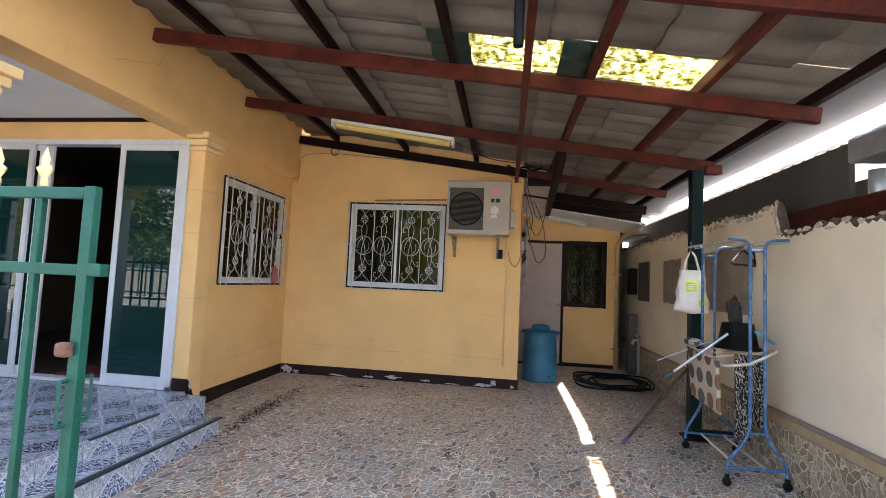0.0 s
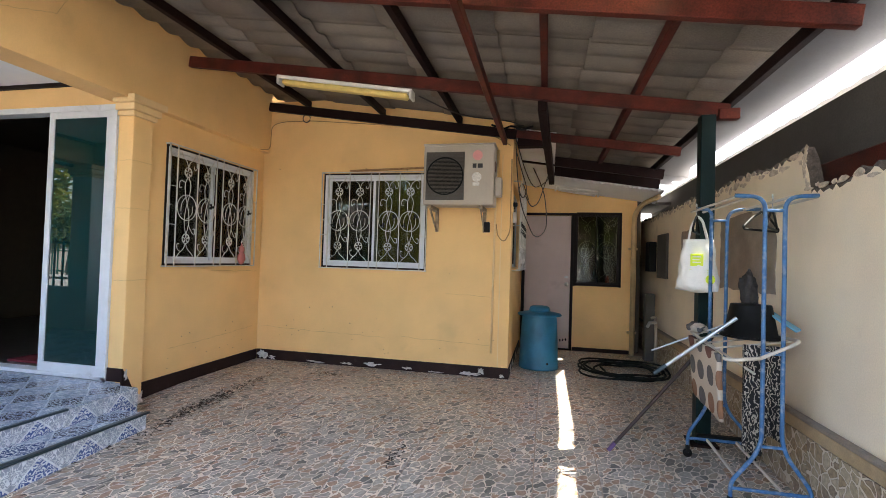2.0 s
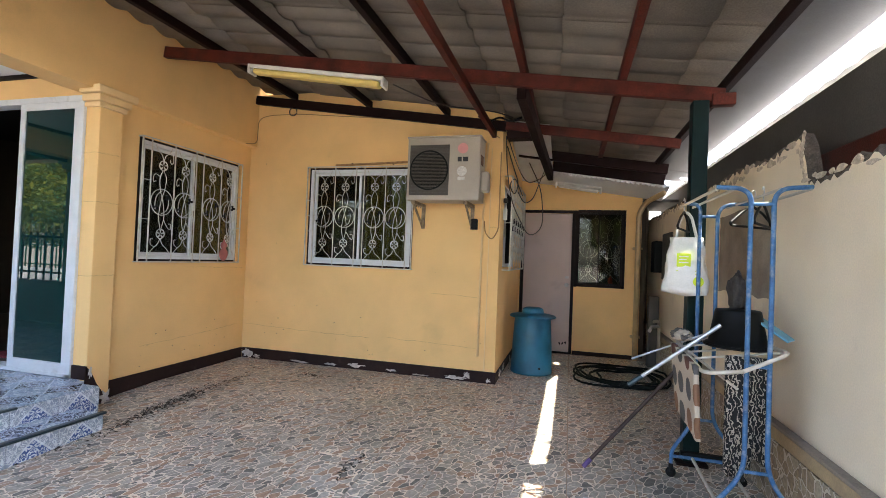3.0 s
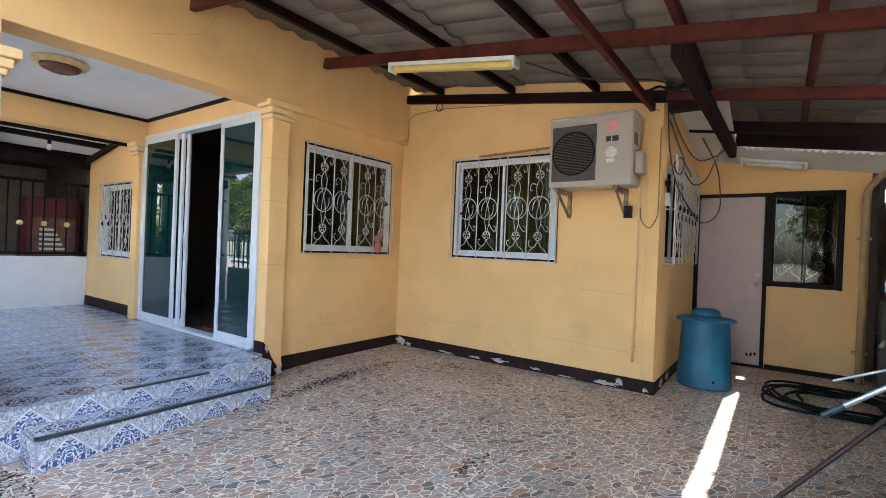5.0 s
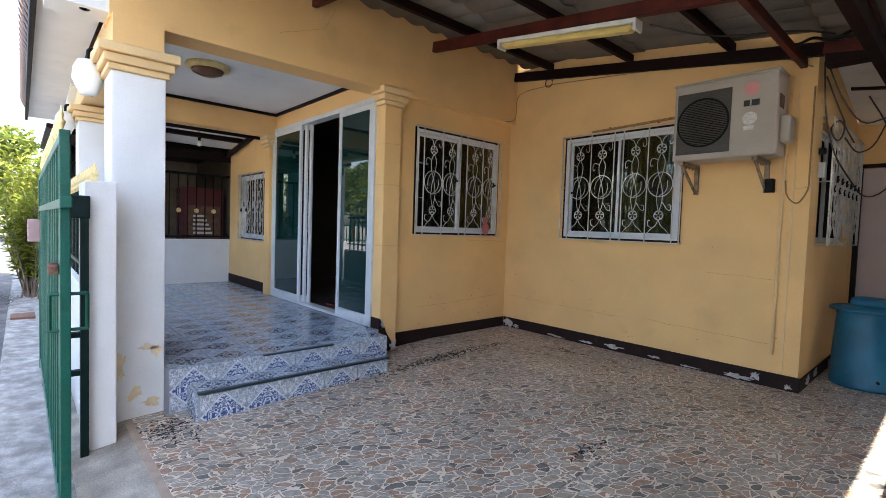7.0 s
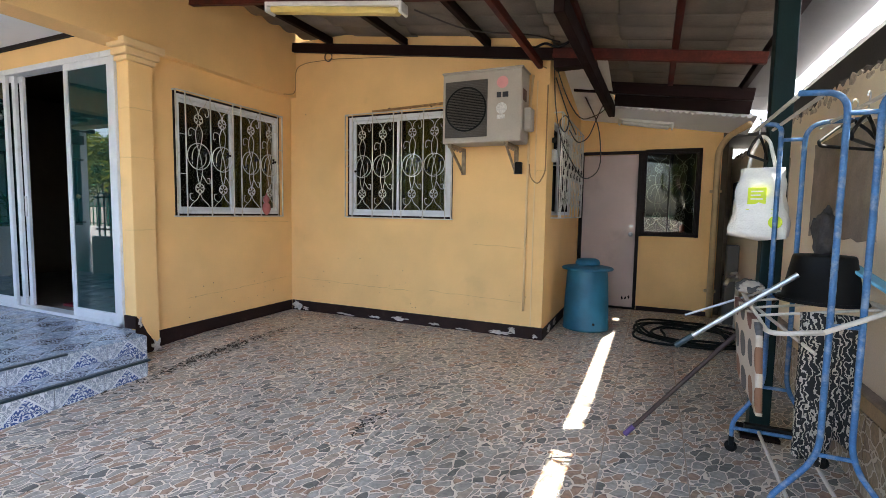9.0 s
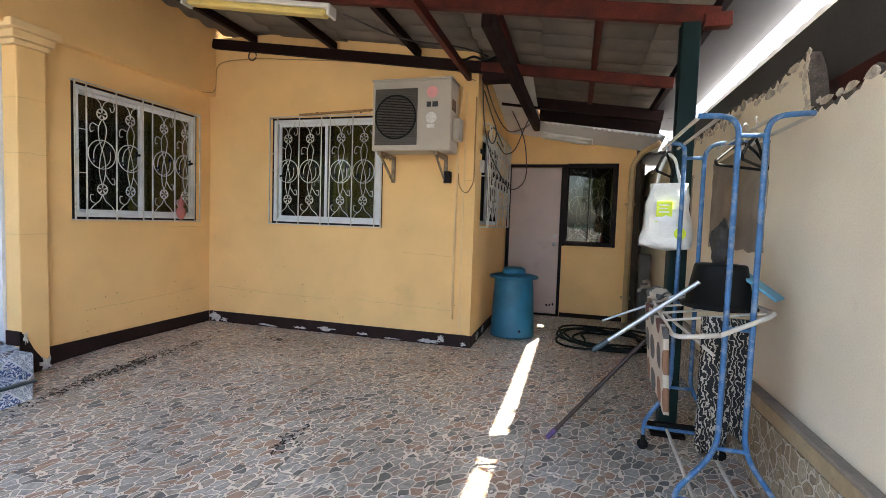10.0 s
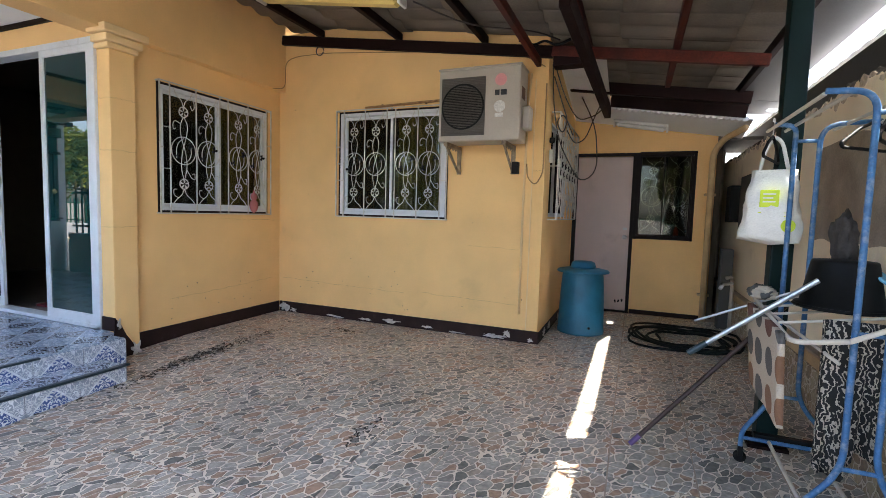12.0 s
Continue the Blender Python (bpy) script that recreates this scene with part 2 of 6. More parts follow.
def stripes_material(name, dark, pale):
    m, n, l, b = node_material(name)
    tc = n.new("ShaderNodeTexCoord")
    w = n.new("ShaderNodeTexWave")
    w.inputs["Scale"].default_value, w.inputs["Distortion"].default_value, w.inputs["Detail"].default_value = 16.0, 14.0, 3.0
    w.inputs["Detail Scale"].default_value = 1.6
    l.new(tc.outputs["Object"], w.inputs["Vector"])
    r = ramp_node(n, [(0.0, dark), (0.80, pale)], True)
    l.new(w.outputs["Fac"], r.inputs[0])
    l.new(r.outputs[0], b.inputs["Base Color"])
    b.inputs["Roughness"].default_value = 0.9
    return m


YELLOW = material("ochre wall paint", (0.86, 0.54, 0.22), 0.75, var=0.06, scale=2.5, bump=0.25, dirt=0.03, dirt_color=(0.60, 0.38, 0.16), dirt_scale=1.6)
YELLOW_TRIM = material("ochre moulding paint", (0.82, 0.57, 0.28), 0.7, var=0.06, scale=4, bump=0.15, dirt=0.1, dirt_color=(0.35, 0.24, 0.12))
BASE = material("dark brown skirting paint", (0.026, 0.0135, 0.012), 0.65, spec=0.15, var=0.25, scale=5, dirt=0.08, dirt_color=(0.10, 0.08, 0.07), dirt_scale=5)
PLASTER = material("flaked bare plaster", (0.55, 0.5, 0.46), 0.9, var=0.25, scale=20, bump=0.8)
WHITE = material("white wall paint", (0.8, 0.8, 0.78), 0.8, var=0.05, scale=3, dirt=0.08, dirt_color=(0.45, 0.4, 0.33))
CEIL = material("white ceiling board", (0.82, 0.82, 0.80), 0.85, var=0.05, scale=2, dirt=0.1, dirt_color=(0.5, 0.48, 0.45))
FENCEWALL = material("cream rendered boundary wall", (0.86, 0.725, 0.54), 0.85, var=0.08, scale=1.8, bump=0.3, dirt=0.15, dirt_color=(0.42, 0.33, 0.26), dirt_scale=1.3)
CEMENT = material("bare cement", (0.30, 0.24, 0.185), 0.9, var=0.2, scale=7, bump=0.6)
CONCRETE = material("weathered concrete", (0.36, 0.33, 0.28), 0.9, var=0.3, scale=6, bump=1.0, dirt=0.6, dirt_color=(0.14, 0.12, 0.1))
ASPHALT = material("grey asphalt", (0.082, 0.083, 0.086), 0.9, var=0.5, scale=5, fine=160, bump=1.0, dirt=0.5, dirt_color=(0.19, 0.185, 0.175), dirt_scale=3)
KERB = material("peeling whitewashed concrete", (0.30, 0.295, 0.285), 0.9, var=0.4, scale=9, bump=1.0, dirt=0.8, dirt_color=(0.11, 0.105, 0.095), dirt_scale=5)
STEEL_RED = material("rust-red painted steel", (0.082, 0.014, 0.008), 0.55, spec=0.25, var=0.5, scale=6, bump=0.3, dirt=0.25, dirt_color=(0.05, 0.016, 0.012), dirt_scale=4)
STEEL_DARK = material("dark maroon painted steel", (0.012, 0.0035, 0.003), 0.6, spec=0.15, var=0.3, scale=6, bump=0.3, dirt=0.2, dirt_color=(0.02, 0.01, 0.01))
SHEET = material("grey fibre cement sheet", (0.205, 0.175, 0.138), 0.9, var=0.3, scale=2.2, bump=0.4, dirt=0.35, dirt_color=(0.17, 0.145, 0.125), dirt_scale=3)
SHEET_GREEN = material("dark green translucent sheet", (0.02, 0.05, 0.035), 0.5, var=0.3)
SKYLIGHT = skylight_material()
GREEN = material("green gloss gate paint", (0.004, 0.075, 0.05), 0.42, spec=0.35, var=0.2, scale=8, bump=0.3, dirt=0.25, dirt_color=(0.03, 0.11, 0.075), dirt_scale=9)
GREEN_DARK = material("dark green post paint", (0.002, 0.014, 0.013), 0.5, spec=0.2, var=0.2, scale=8, dirt=0.15, dirt_color=(0.02, 0.03, 0.03))
GOLD = material("pale gold paint", (0.75, 0.58, 0.25), 0.45, var=0.15, scale=20)
ALU = material("white powder-coated aluminium", (0.66, 0.67, 0.68), 0.4, var=0.06, dirt=0.1, dirt_color=(0.35, 0.33, 0.3), dirt_scale=7)
IRON = material("cream painted iron", (0.58, 0.55, 0.48), 0.5, var=0.2, dirt=0.3, dirt_color=(0.25, 0.16, 0.1), dirt_scale=12)
DARKTRIM = material("dark brown timber frame", (0.010, 0.0045, 0.0035), 0.6, spec=0.2, var=0.25)
DOORPAINT = material("faded pink door paint", (0.60, 0.47, 0.42), 0.6, var=0.06, scale=3, dirt=0.12, dirt_color=(0.38, 0.28, 0.24))
ACWHITE = material("aged cream metal casing", (0.42, 0.36, 0.29), 0.5, var=0.07, scale=4, dirt=0.12, dirt_color=(0.36, 0.31, 0.25))
ACGRILLE = material("grey plastic fan guard", (0.075, 0.064, 0.052), 0.6, var=0.1)
BLACK = material("black plastic", (0.004, 0.004, 0.004), 0.55, spec=0.2, var=0.2, scale=5)
BLUEPLASTIC = material("sun-faded blue plastic", (0.010, 0.125, 0.215), 0.5, var=0.22, scale=5, bump=0.2, dirt=0.2, dirt_color=(0.06, 0.17, 0.2), dirt_scale=4)
BLUETUBE = material("blue enamelled steel tube", (0.035, 0.125, 0.27), 0.5, var=0.25, scale=14, dirt=0.45, dirt_color=(0.33, 0.37, 0.40), dirt_scale=22)
WHITETUBE = material("white enamelled steel tube", (0.56, 0.50, 0.42), 0.45, var=0.1, scale=14)
CHROME = material("dull steel tube", (0.55, 0.55, 0.55), 0.35, metal=0.8, var=0.1)
BROWNPOLE = material("brown painted pole", (0.03, 0.014, 0.011), 0.5, var=0.3)
PURPLE = material("purple plastic cap", (0.09, 0.045, 0.15), 0.5)
BAG = material("white plastic bag", (0.76, 0.74, 0.68), 0.4, var=0.06, scale=15, bump=0.6)
LIME = material("lime green print", (0.62, 0.74, 0.02), 0.5, var=0.05)
GREYCLOTH = material("dark grey cloth", (0.04, 0.034, 0.031), 0.95, var=0.35, scale=20)
LIGHTBLUE = material("light blue plastic", (0.12, 0.38, 0.55), 0.5)
LAMPTUBE = material("yellowed lamp diffuser", (0.70, 0.52, 0.16), 0.4, var=0.1)
LAMPWHITE = material("white enamel lamp body", (0.72, 0.70, 0.64), 0.45, var=0.08)
PVC = material("aged pvc pipe", (0.56, 0.38, 0.19), 0.5, var=0.12)
RUST = material("rusty steel", (0.14, 0.07, 0.045), 0.8, var=0.4, scale=15, bump=0.6)
WIRE = material("ochre-painted cable", (0.35, 0.20, 0.08), 0.7)
WIREDARK = material("dark cable", (0.05, 0.04, 0.035), 0.6)
REDLABEL = material("faded pink sticker", (0.70, 0.30, 0.28), 0.6)
LETTER = material("black print", (0.02, 0.02, 0.022), 0.6)
STICKER = material("worn pale sticker", (0.62, 0.60, 0.55), 0.6, var=0.15, scale=60)
REDMAT = material("dark red doormat", (0.16, 0.012, 0.02), 0.95, var=0.2)
# room shade is put into these two colours: both darker than real finishes
INTERIOR = material("interior plaster darkened for unlit rooms", (0.10, 0.075, 0.05), 0.85)
INTFLOOR = material("interior floor tile darkened for unlit rooms", (0.12, 0.10, 0.085), 0.4)
CURTAIN = material("olive curtain", (0.32, 0.27, 0.04), 0.95, var=0.2)
REDCAB = material("dark red cabinet paint", (0.085, 0.006, 0.01), 0.5, var=0.2)
GALV = material("galvanised gutter steel", (0.5, 0.52, 0.54), 0.4, metal=0.6, var=0.15, dirt=0.2)
FASCIA = material("grey weathered fascia board", (0.075, 0.07, 0.063), 0.85, var=0.25, scale=2)
METALROOF = material("white painted roof sheet", (0.72, 0.72, 0.7), 0.5, var=0.06)
ROOFTILE = material("brown roof tile", (0.12, 0.06, 0.045), 0.7, var=0.25)
GROUT = material("pale grout", (0.40, 0.31, 0.24), 0.9, var=0.2, scale=8)
WHITEGROUT = material("blue-grey grout", (0.34, 0.36, 0.4), 0.8)
STEPEDGE = material("dark teal step nosing", (0.022, 0.042, 0.052), 0.45, var=0.2)
OCHREBAND = material("ochre tile band", (0.42, 0.30, 0.17), 0.6, var=0.15, scale=15)
DIRT = material("dry leaf litter", (0.05, 0.04, 0.03), 0.95, var=0.4)
RUBBER = material("black rubber hose", (0.005, 0.008, 0.007), 0.6, spec=0.2)
PINKTOY = material("pink soft toy cloth", (0.42, 0.13, 0.11), 0.9)
BARK = material("grey-brown bark", (0.13, 0.1, 0.075), 0.95, var=0.3, bump=1.0)
LEAF = leaf_material("broad leaf green", (0.06, 0.095, 0.018), (0.19, 0.21, 0.05))
LEAF2 = leaf_material("light shrub green", (0.09, 0.13, 0.018), (0.27, 0.28, 0.05))
CARPAINT = material("white car paint", (0.75, 0.75, 0.76), 0.25, var=0.02, bump=0)
TEAL = material("teal pipe paint", (0.03, 0.3, 0.27), 0.5)
GLASS_DOOR = glass_material("green tinted glass", (0.002, 0.028, 0.027), 0.07, (0.3, 0.5, 0.45), 1.05)
GLASS_WIN = glass_material("grey tinted glass", (0.003, 0.005, 0.004), 0.7, (0.8, 0.82, 0.7), 1.3)
# stands in for glass: the dark room is its colour, reflections left out
MATTPANE = material("matt dark pane without reflections", (0.008, 0.008, 0.007), 0.9, spec=0.05)
GLOBE = material("white opal lamp glass", (0.8, 0.78, 0.72), 0.3, var=0.03, bump=0)
PEBBLE = pebble_material("printed pebble floor tile", 18.5, (0.80, 0.69, 0.56), [(0.0, (0.345, 0.31, 0.26)), (0.26, (0.41, 0.37, 0.315)), (0.46, (0.38, 0.235, 0.15)), (0.64, (0.145, 0.135, 0.115)), (0.74, (0.40, 0.315, 0.235)), (0.9, (0.25, 0.225, 0.185))], 0.36)
PEBBLE_WALL = pebble_material("printed stone wall tile", 15.0, (0.60, 0.52, 0.42), [(0.0, (0.30, 0.21, 0.12)), (0.3, (0.36, 0.28, 0.18)), (0.6, (0.24, 0.17, 0.11)), (0.8, (0.4, 0.32, 0.22))], 0.45)
BLUETILE = blue_tile_material("blue ornament porch tile", 0.15, (0.60, 0.66, 0.71), (0.035, 0.065, 0.16), (0.24, 0.30, 0.38), 0.10)
BLUERISER = blue_tile_material("blue ornament riser tile", 0.15, (0.70, 0.74, 0.77), (0.04, 0.085, 0.24), (0.27, 0.31, 0.36), 0.25)
MATCLOTH = spots_material("flower patterned bath mat", (0.46, 0.39, 0.31), [(0.13, 0.05, 0.035), (0.09, 0.085, 0.08), (0.20, 0.10, 0.055)], 6.2, 0.36)
ZEBRA = stripes_material("black and cream printed cloth", (0.010, 0.010, 0.010), (0.42, 0.36, 0.29))


# ---- builders ----
def obj(name, bm, mat, smooth=False):
    me = bpy.data.meshes.new(name)
    bm.to_mesh(me)
    bm.free()
    for m in mat if isinstance(mat, (list, tuple)) else [mat]:
        me.materials.append(m)
    if smooth:
        me.shade_smooth()
    return new(name, me)


def part(name, bm, mat, parent, label="", smooth=False):
    ob = obj(name, bm, mat, smooth)
    ob.parent = parent
    if label:
        tagged(ob, label)
    return ob


def thing(name, label, category, group="", kind="", at=(0, 0, 0)):
    ob = tagged(new(name), label, category, group, kind)
    ob.location = at
    return ob


def box(x0, x1, y0, y1, z0, z1, bevel=0.0, bm=None):
    own = bm is None
    b = bmesh.new() if own else bm
    r = bmesh.ops.create_cube(b, size=1)
    bmesh.ops.transform(b, matrix=Matrix.Translation(((x0 + x1) / 2, (y0 + y1) / 2, (z0 + z1) / 2)) @ Matrix.Diagonal((abs(x1 - x0), abs(y1 - y0), abs(z1 - z0), 1)), verts=r["verts"])
    if bevel:
        bmesh.ops.bevel(b, geom=list({e for v in r["verts"] for e in v.link_edges}), offset=bevel, segments=2, affect="EDGES", profile=0.5)
    return b


def bar(p, q, w, h, up=(0, 0, 1), bevel=0.004, bm=None):
    """A straight bar of section w x h from p to q."""
    b = bmesh.new() if bm is None else bm
    p, q = Vector(p), Vector(q)
    d = (q - p).normalized()
    s = d.cross(Vector(up)).normalized()
    u = s.cross(d)
    vs = []
    for c in (p, q):
        vs.append([b.verts.new(c + s * w / 2 * i + u * h / 2 * j) for i, j in ((-1, -1), (1, -1), (1, 1), (-1, 1))])
    for k in range(4):
        b.faces.new((vs[0][k], vs[0][(k + 1) % 4], vs[1][(k + 1) % 4], vs[1][k]))
    b.faces.new(vs[0][::-1]), b.faces.new(vs[1])
    bmesh.ops.recalc_face_normals(b, faces=b.faces[:])
    if bevel and bm is None:
        bmesh.ops.bevel(b, geom=b.edges[:], offset=bevel, segments=1, affect="EDGES")
    return b


def tube(points, r, sides=8, closed=False, bm=None):
    """A round tube along points."""
    b = bmesh.new() if bm is None else bm
    pts = [Vector(p) for p in points]
    n = len(pts)
    rings, ref = [], None
    for i, p in enumerate(pts):
        a = pts[(i - 1) % n] if closed or i > 0 else p
        c = pts[(i + 1) % n] if closed or i < n - 1 else p
        d = (c - a).normalized()
        if ref is None:
            ref = Vector((0, 0, 1)) if abs(d.z) < 0.9 else Vector((1, 0, 0))
        s = d.cross(ref).normalized()
        u = s.cross(d).normalized()
        ref = u
        rr = r[i] if isinstance(r, (list, tuple)) else r
        rings.append([b.verts.new(p + (s * math.cos(t) + u * math.sin(t)) * rr) for t in (2 * math.pi * k / sides for k in range(sides))])
    for i in range(n if closed else n - 1):
        A, B = rings[i], rings[(i + 1) % n]
        for k in range(sides):
            b.faces.new((A[k], A[(k + 1) % sides], B[(k + 1) % sides], B[k]))
    if not closed:
        b.faces.new(rings[0][::-1]), b.faces.new(rings[-1])
    bmesh.ops.recalc_face_normals(b, faces=b.faces[:])
    return b


def rounded(points, r, steps=5):
    """Points of a polyline with its corners rounded by radius r."""
    pts = [Vector(p) for p in points]
    out = [pts[0]]
    for a, c, e in zip(pts, pts[1:], pts[2:]):
        u, v = (a - c).normalized(), (e - c).normalized()
        k = min(r, (a - c).length * 0.49, (e - c).length * 0.49)
        p0, p1 = c + u * k, c + v * k
        for i in range(steps + 1):
            t = i / steps
            out.append(p0 * (1 - t) ** 2 + c * 2 * t * (1 - t) + p1 * t * t)
    return out + [pts[-1]]


def lathe(profile, at=(0, 0, 0), sides=32, bm=None):
    """A turned body: (radius, height) pairs round the vertical."""
    b = bmesh.new() if bm is None else bm
    rings = []
    for r, z in profile:
        rings.append([b.verts.new((at[0] + r * math.cos(2 * math.pi * k / sides), at[1] + r * math.sin(2 * math.pi * k / sides), at[2] + z)) for k in range(sides)])
    for A, B in zip(rings, rings[1:]):
        for k in range(sides):
            b.faces.new((A[k], A[(k + 1) % sides], B[(k + 1) % sides], B[k]))
    b.faces.new(rings[0][::-1]), b.faces.new(rings[-1])
    bmesh.ops.recalc_face_normals(b, faces=b.faces[:])
    return b


def slab_with_holes(axis, c0, c1, a0, a1, z0, z1, holes):
    """A wall of thickness c0..c1 on an axis ('x' or 'y'), spanning a0..a1 and z0..z1, with rectangular openings (a0, a1, z0, z1)."""
    b = bmesh.new()
    us = sorted({a0, a1, *(h[0] for h in holes), *(h[1] for h in holes)})
    for u0, u1 in zip(us, us[1:]):
        cuts = sorted((max(z0, h[2]), min(z1, h[3])) for h in holes if h[0] <= u0 + 1e-6 and h[1] >= u1 - 1e-6)
        z = z0
        for lo, hi in cuts + [(z1, z1)]:
            if lo > z + 1e-6:
                if axis == "x":
                    box(c0, c1, u0, u1, z, lo, bm=b)
                else:
                    box(u0, u1, c0, c1, z, lo, bm=b)
            z = hi
    bmesh.ops.remove_doubles(b, verts=b.verts[:], dist=1e-5)
    # drop the inner faces where blocks touch
    seen = {}
    for f in b.faces:
        seen.setdefault(tuple(round(v, 4) for v in f.calc_center_median()), []).append(f)
    bmesh.ops.delete(b, geom=[f for fs in seen.values() if len(fs) > 1 for f in fs], context="FACES")
    bmesh.ops.recalc_face_normals(b, faces=b.faces[:])
    return b


def floor_z(y):
    """The drive rises from the gate and is level by the house."""
    return -0.05 * max(0.0, 5.0 - max(y, 1.0)) if y > 1.0 else -0.2 - 0.03 * (1.0 - y)


# ---- the ground and the street ----
def strip(name, x0, x1, ys, zs, mat, label, category):
    b = bmesh.new()
    rows = [[b.verts.new((x, y, z)) for x in (x0, x1)] for y, z in zip(ys, zs)]
    low = [[b.verts.new((x, y, z - 0.25)) for x in (x0, x1)] for y, z in zip(ys, zs)]
    for A, B in zip(rows, rows[1:]):
        b.faces.new((A[0], A[1], B[1], B[0]))
    for A, B in zip(low, low[1:]):
        b.faces.new((A[0], B[0], B[1], A[1]))
    for i in range(len(rows) - 1):
        b.faces.new((rows[i][0], rows[i + 1][0], low[i + 1][0], low[i][0]))
        b.faces.new((rows[i][1], low[i][1], low[i + 1][1], rows[i + 1][1]))
    b.faces.new((rows[0][0], low[0][0], low[0][1], rows[0][1]))
    b.faces.new((rows[-1][0], rows[-1][1], low[-1][1], low[-1][0]))
    bmesh.ops.recalc_face_normals(b, faces=b.faces[:])
    return tagged(obj(name, b, mat), label, category, kind="structure")


b = bmesh.new()
for x0, x1, y0, y1 in ((-600, 600, -600, 600),):
    v = [b.verts.new(p) for p in ((x0, y0, -0.30), (x1, y0, -0.30), (x1, y1, -0.30), (x0, y1, -0.30))]
    b.faces.new(v)
tagged(obj("ground", b, CONCRETE), "bare pale ground running out to the horizon", "ground", kind="structure")
tagged(obj("road", box(-120, 60, -4.2, 1.48, -0.5, -0.25), ASPHALT), "worn grey asphalt lane in front of the house", "road", kind="structure")
strip("kerb_gutter", -60, 30, [1.48, 1.5, 1.78, 1.84], [-0.245, -0.22, -0.225, -0.2], KERB, "pale weathered concrete gutter strip beside the lane", "gutter")
strip("apron", -2.75, 4.0, [1.84, 2.14], [-0.19, -0.15], CONCRETE, "dirty bare concrete apron at the gate", "pavement")
floor = strip("floor", -2.9, 2.6, [2.14, 5.0, 9.4], [floor_z(2.14) - 0.005, -0.005, -0.005], GROUT, "carport floor of large printed pebble tiles", "floor")

# ---- the house ----
PORCH = 0.19


def structure(name, bm, mat, label, category="wall"):
    return tagged(obj(name, bm, mat), label, category, kind="structure")


structure("wall_side", slab_with_holes("x", -2.72, -2.55, 4.42, 6.21, -0.1, 2.52, [(4.715, 5.985, 1.16, 2.245)]), YELLOW, "ochre painted wall with a grilled window")
structure("wall_front", slab_with_holes("y", 6.21, 6.36, -2.72, 0.51, -0.1, 3.15, [(-1.705, -0.463, 1.165, 2.24)]), YELLOW, "ochre painted wall with a grilled window and an outdoor unit")
structure("wall_return", slab_with_holes("x", 0.36, 0.51, 6.36, 8.27, -0.1, 3.05, [(6.5, 8.0, 1.20, 2.18)]), YELLOW, "ochre painted side wall with a grilled window")
structure("wall_back", slab_with_holes("y", 8.27, 8.42, 0.36, 2.16, -0.1, 2.75, [(0.56, 1.25, -0.1, 1.99), (1.32, 1.92, 0.99, 2.0)]), YELLOW, "ochre painted wall with a pink door and a small window")
structure("wall_porch", slab_with_holes("y", 4.27, 4.42, -7.0, -2.60, -0.1, 2.75, [(-5.17, -2.63, PORCH, 2.49), (-6.42, -5.38, 0.96, 1.92)]), YELLOW, "ochre painted porch wall with wide sliding doors")
structure("beam_carport", box(-2.72, -2.465, 2.07, 6.21, 2.52, 3.8, 0.006), YELLOW, "deep ochre painted beam over the porch opening", "beam")
structure("beam_front", box(-7.0, -2.72, 2.12, 2.36, 2.42, 2.72, 0.006), YELLOW_TRIM, "ochre painted beam along the porch front", "beam")
structure("beam_porch", box(-5.32, -5.1, 2.36, 4.27, 2.40, 2.70, 0.006), YELLOW, "ochre painted beam across the porch ceiling", "beam")
structure("ceiling_porch", box(-5.1, -2.72, 2.36, 4.27, 2.70, 2.76), CEIL, "white board porch ceiling", "ceiling")
b = bar((-5.32, 3.2, 2.66), (-7.06, 3.2, 2.44), 2.3, 0.04, bevel=0)
# dark box added to close a bright sky slit above the annex
structure("annex_sky_cover", box(-9.9, -7.06, 1.9, 4.6, 2.40, 2.46), STEEL_DARK, "added dark cover hiding the sky gap over the neighbouring porch", "roof")
structure("ceiling_annex", b, CEIL, "white sloping ceiling beyond the porch", "ceiling")
# inside shell in darkened colours, so the rooms look unlit through the doors
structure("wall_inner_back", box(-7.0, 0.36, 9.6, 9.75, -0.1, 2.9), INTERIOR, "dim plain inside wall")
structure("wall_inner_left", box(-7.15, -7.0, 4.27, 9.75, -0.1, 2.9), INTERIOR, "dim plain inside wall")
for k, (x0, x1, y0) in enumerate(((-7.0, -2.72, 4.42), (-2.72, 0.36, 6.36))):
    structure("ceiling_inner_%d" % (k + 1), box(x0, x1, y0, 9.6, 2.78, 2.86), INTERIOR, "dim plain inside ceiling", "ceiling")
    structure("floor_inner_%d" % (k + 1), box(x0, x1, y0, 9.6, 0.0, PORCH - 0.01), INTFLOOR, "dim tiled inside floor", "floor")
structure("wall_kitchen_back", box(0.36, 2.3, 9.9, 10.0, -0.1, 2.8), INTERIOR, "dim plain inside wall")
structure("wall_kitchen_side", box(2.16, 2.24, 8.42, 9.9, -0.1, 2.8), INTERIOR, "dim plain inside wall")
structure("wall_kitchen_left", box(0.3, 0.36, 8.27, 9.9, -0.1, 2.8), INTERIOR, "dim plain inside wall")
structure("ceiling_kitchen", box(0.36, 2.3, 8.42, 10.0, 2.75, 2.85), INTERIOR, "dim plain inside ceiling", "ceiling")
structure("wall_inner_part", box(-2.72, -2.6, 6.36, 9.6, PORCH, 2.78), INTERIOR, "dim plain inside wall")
structure("wall_alley", box(2.24, 2.4, 9.3, 9.45, -0.1, 2.6), CEMENT, "dark rough wall closing the side passage")
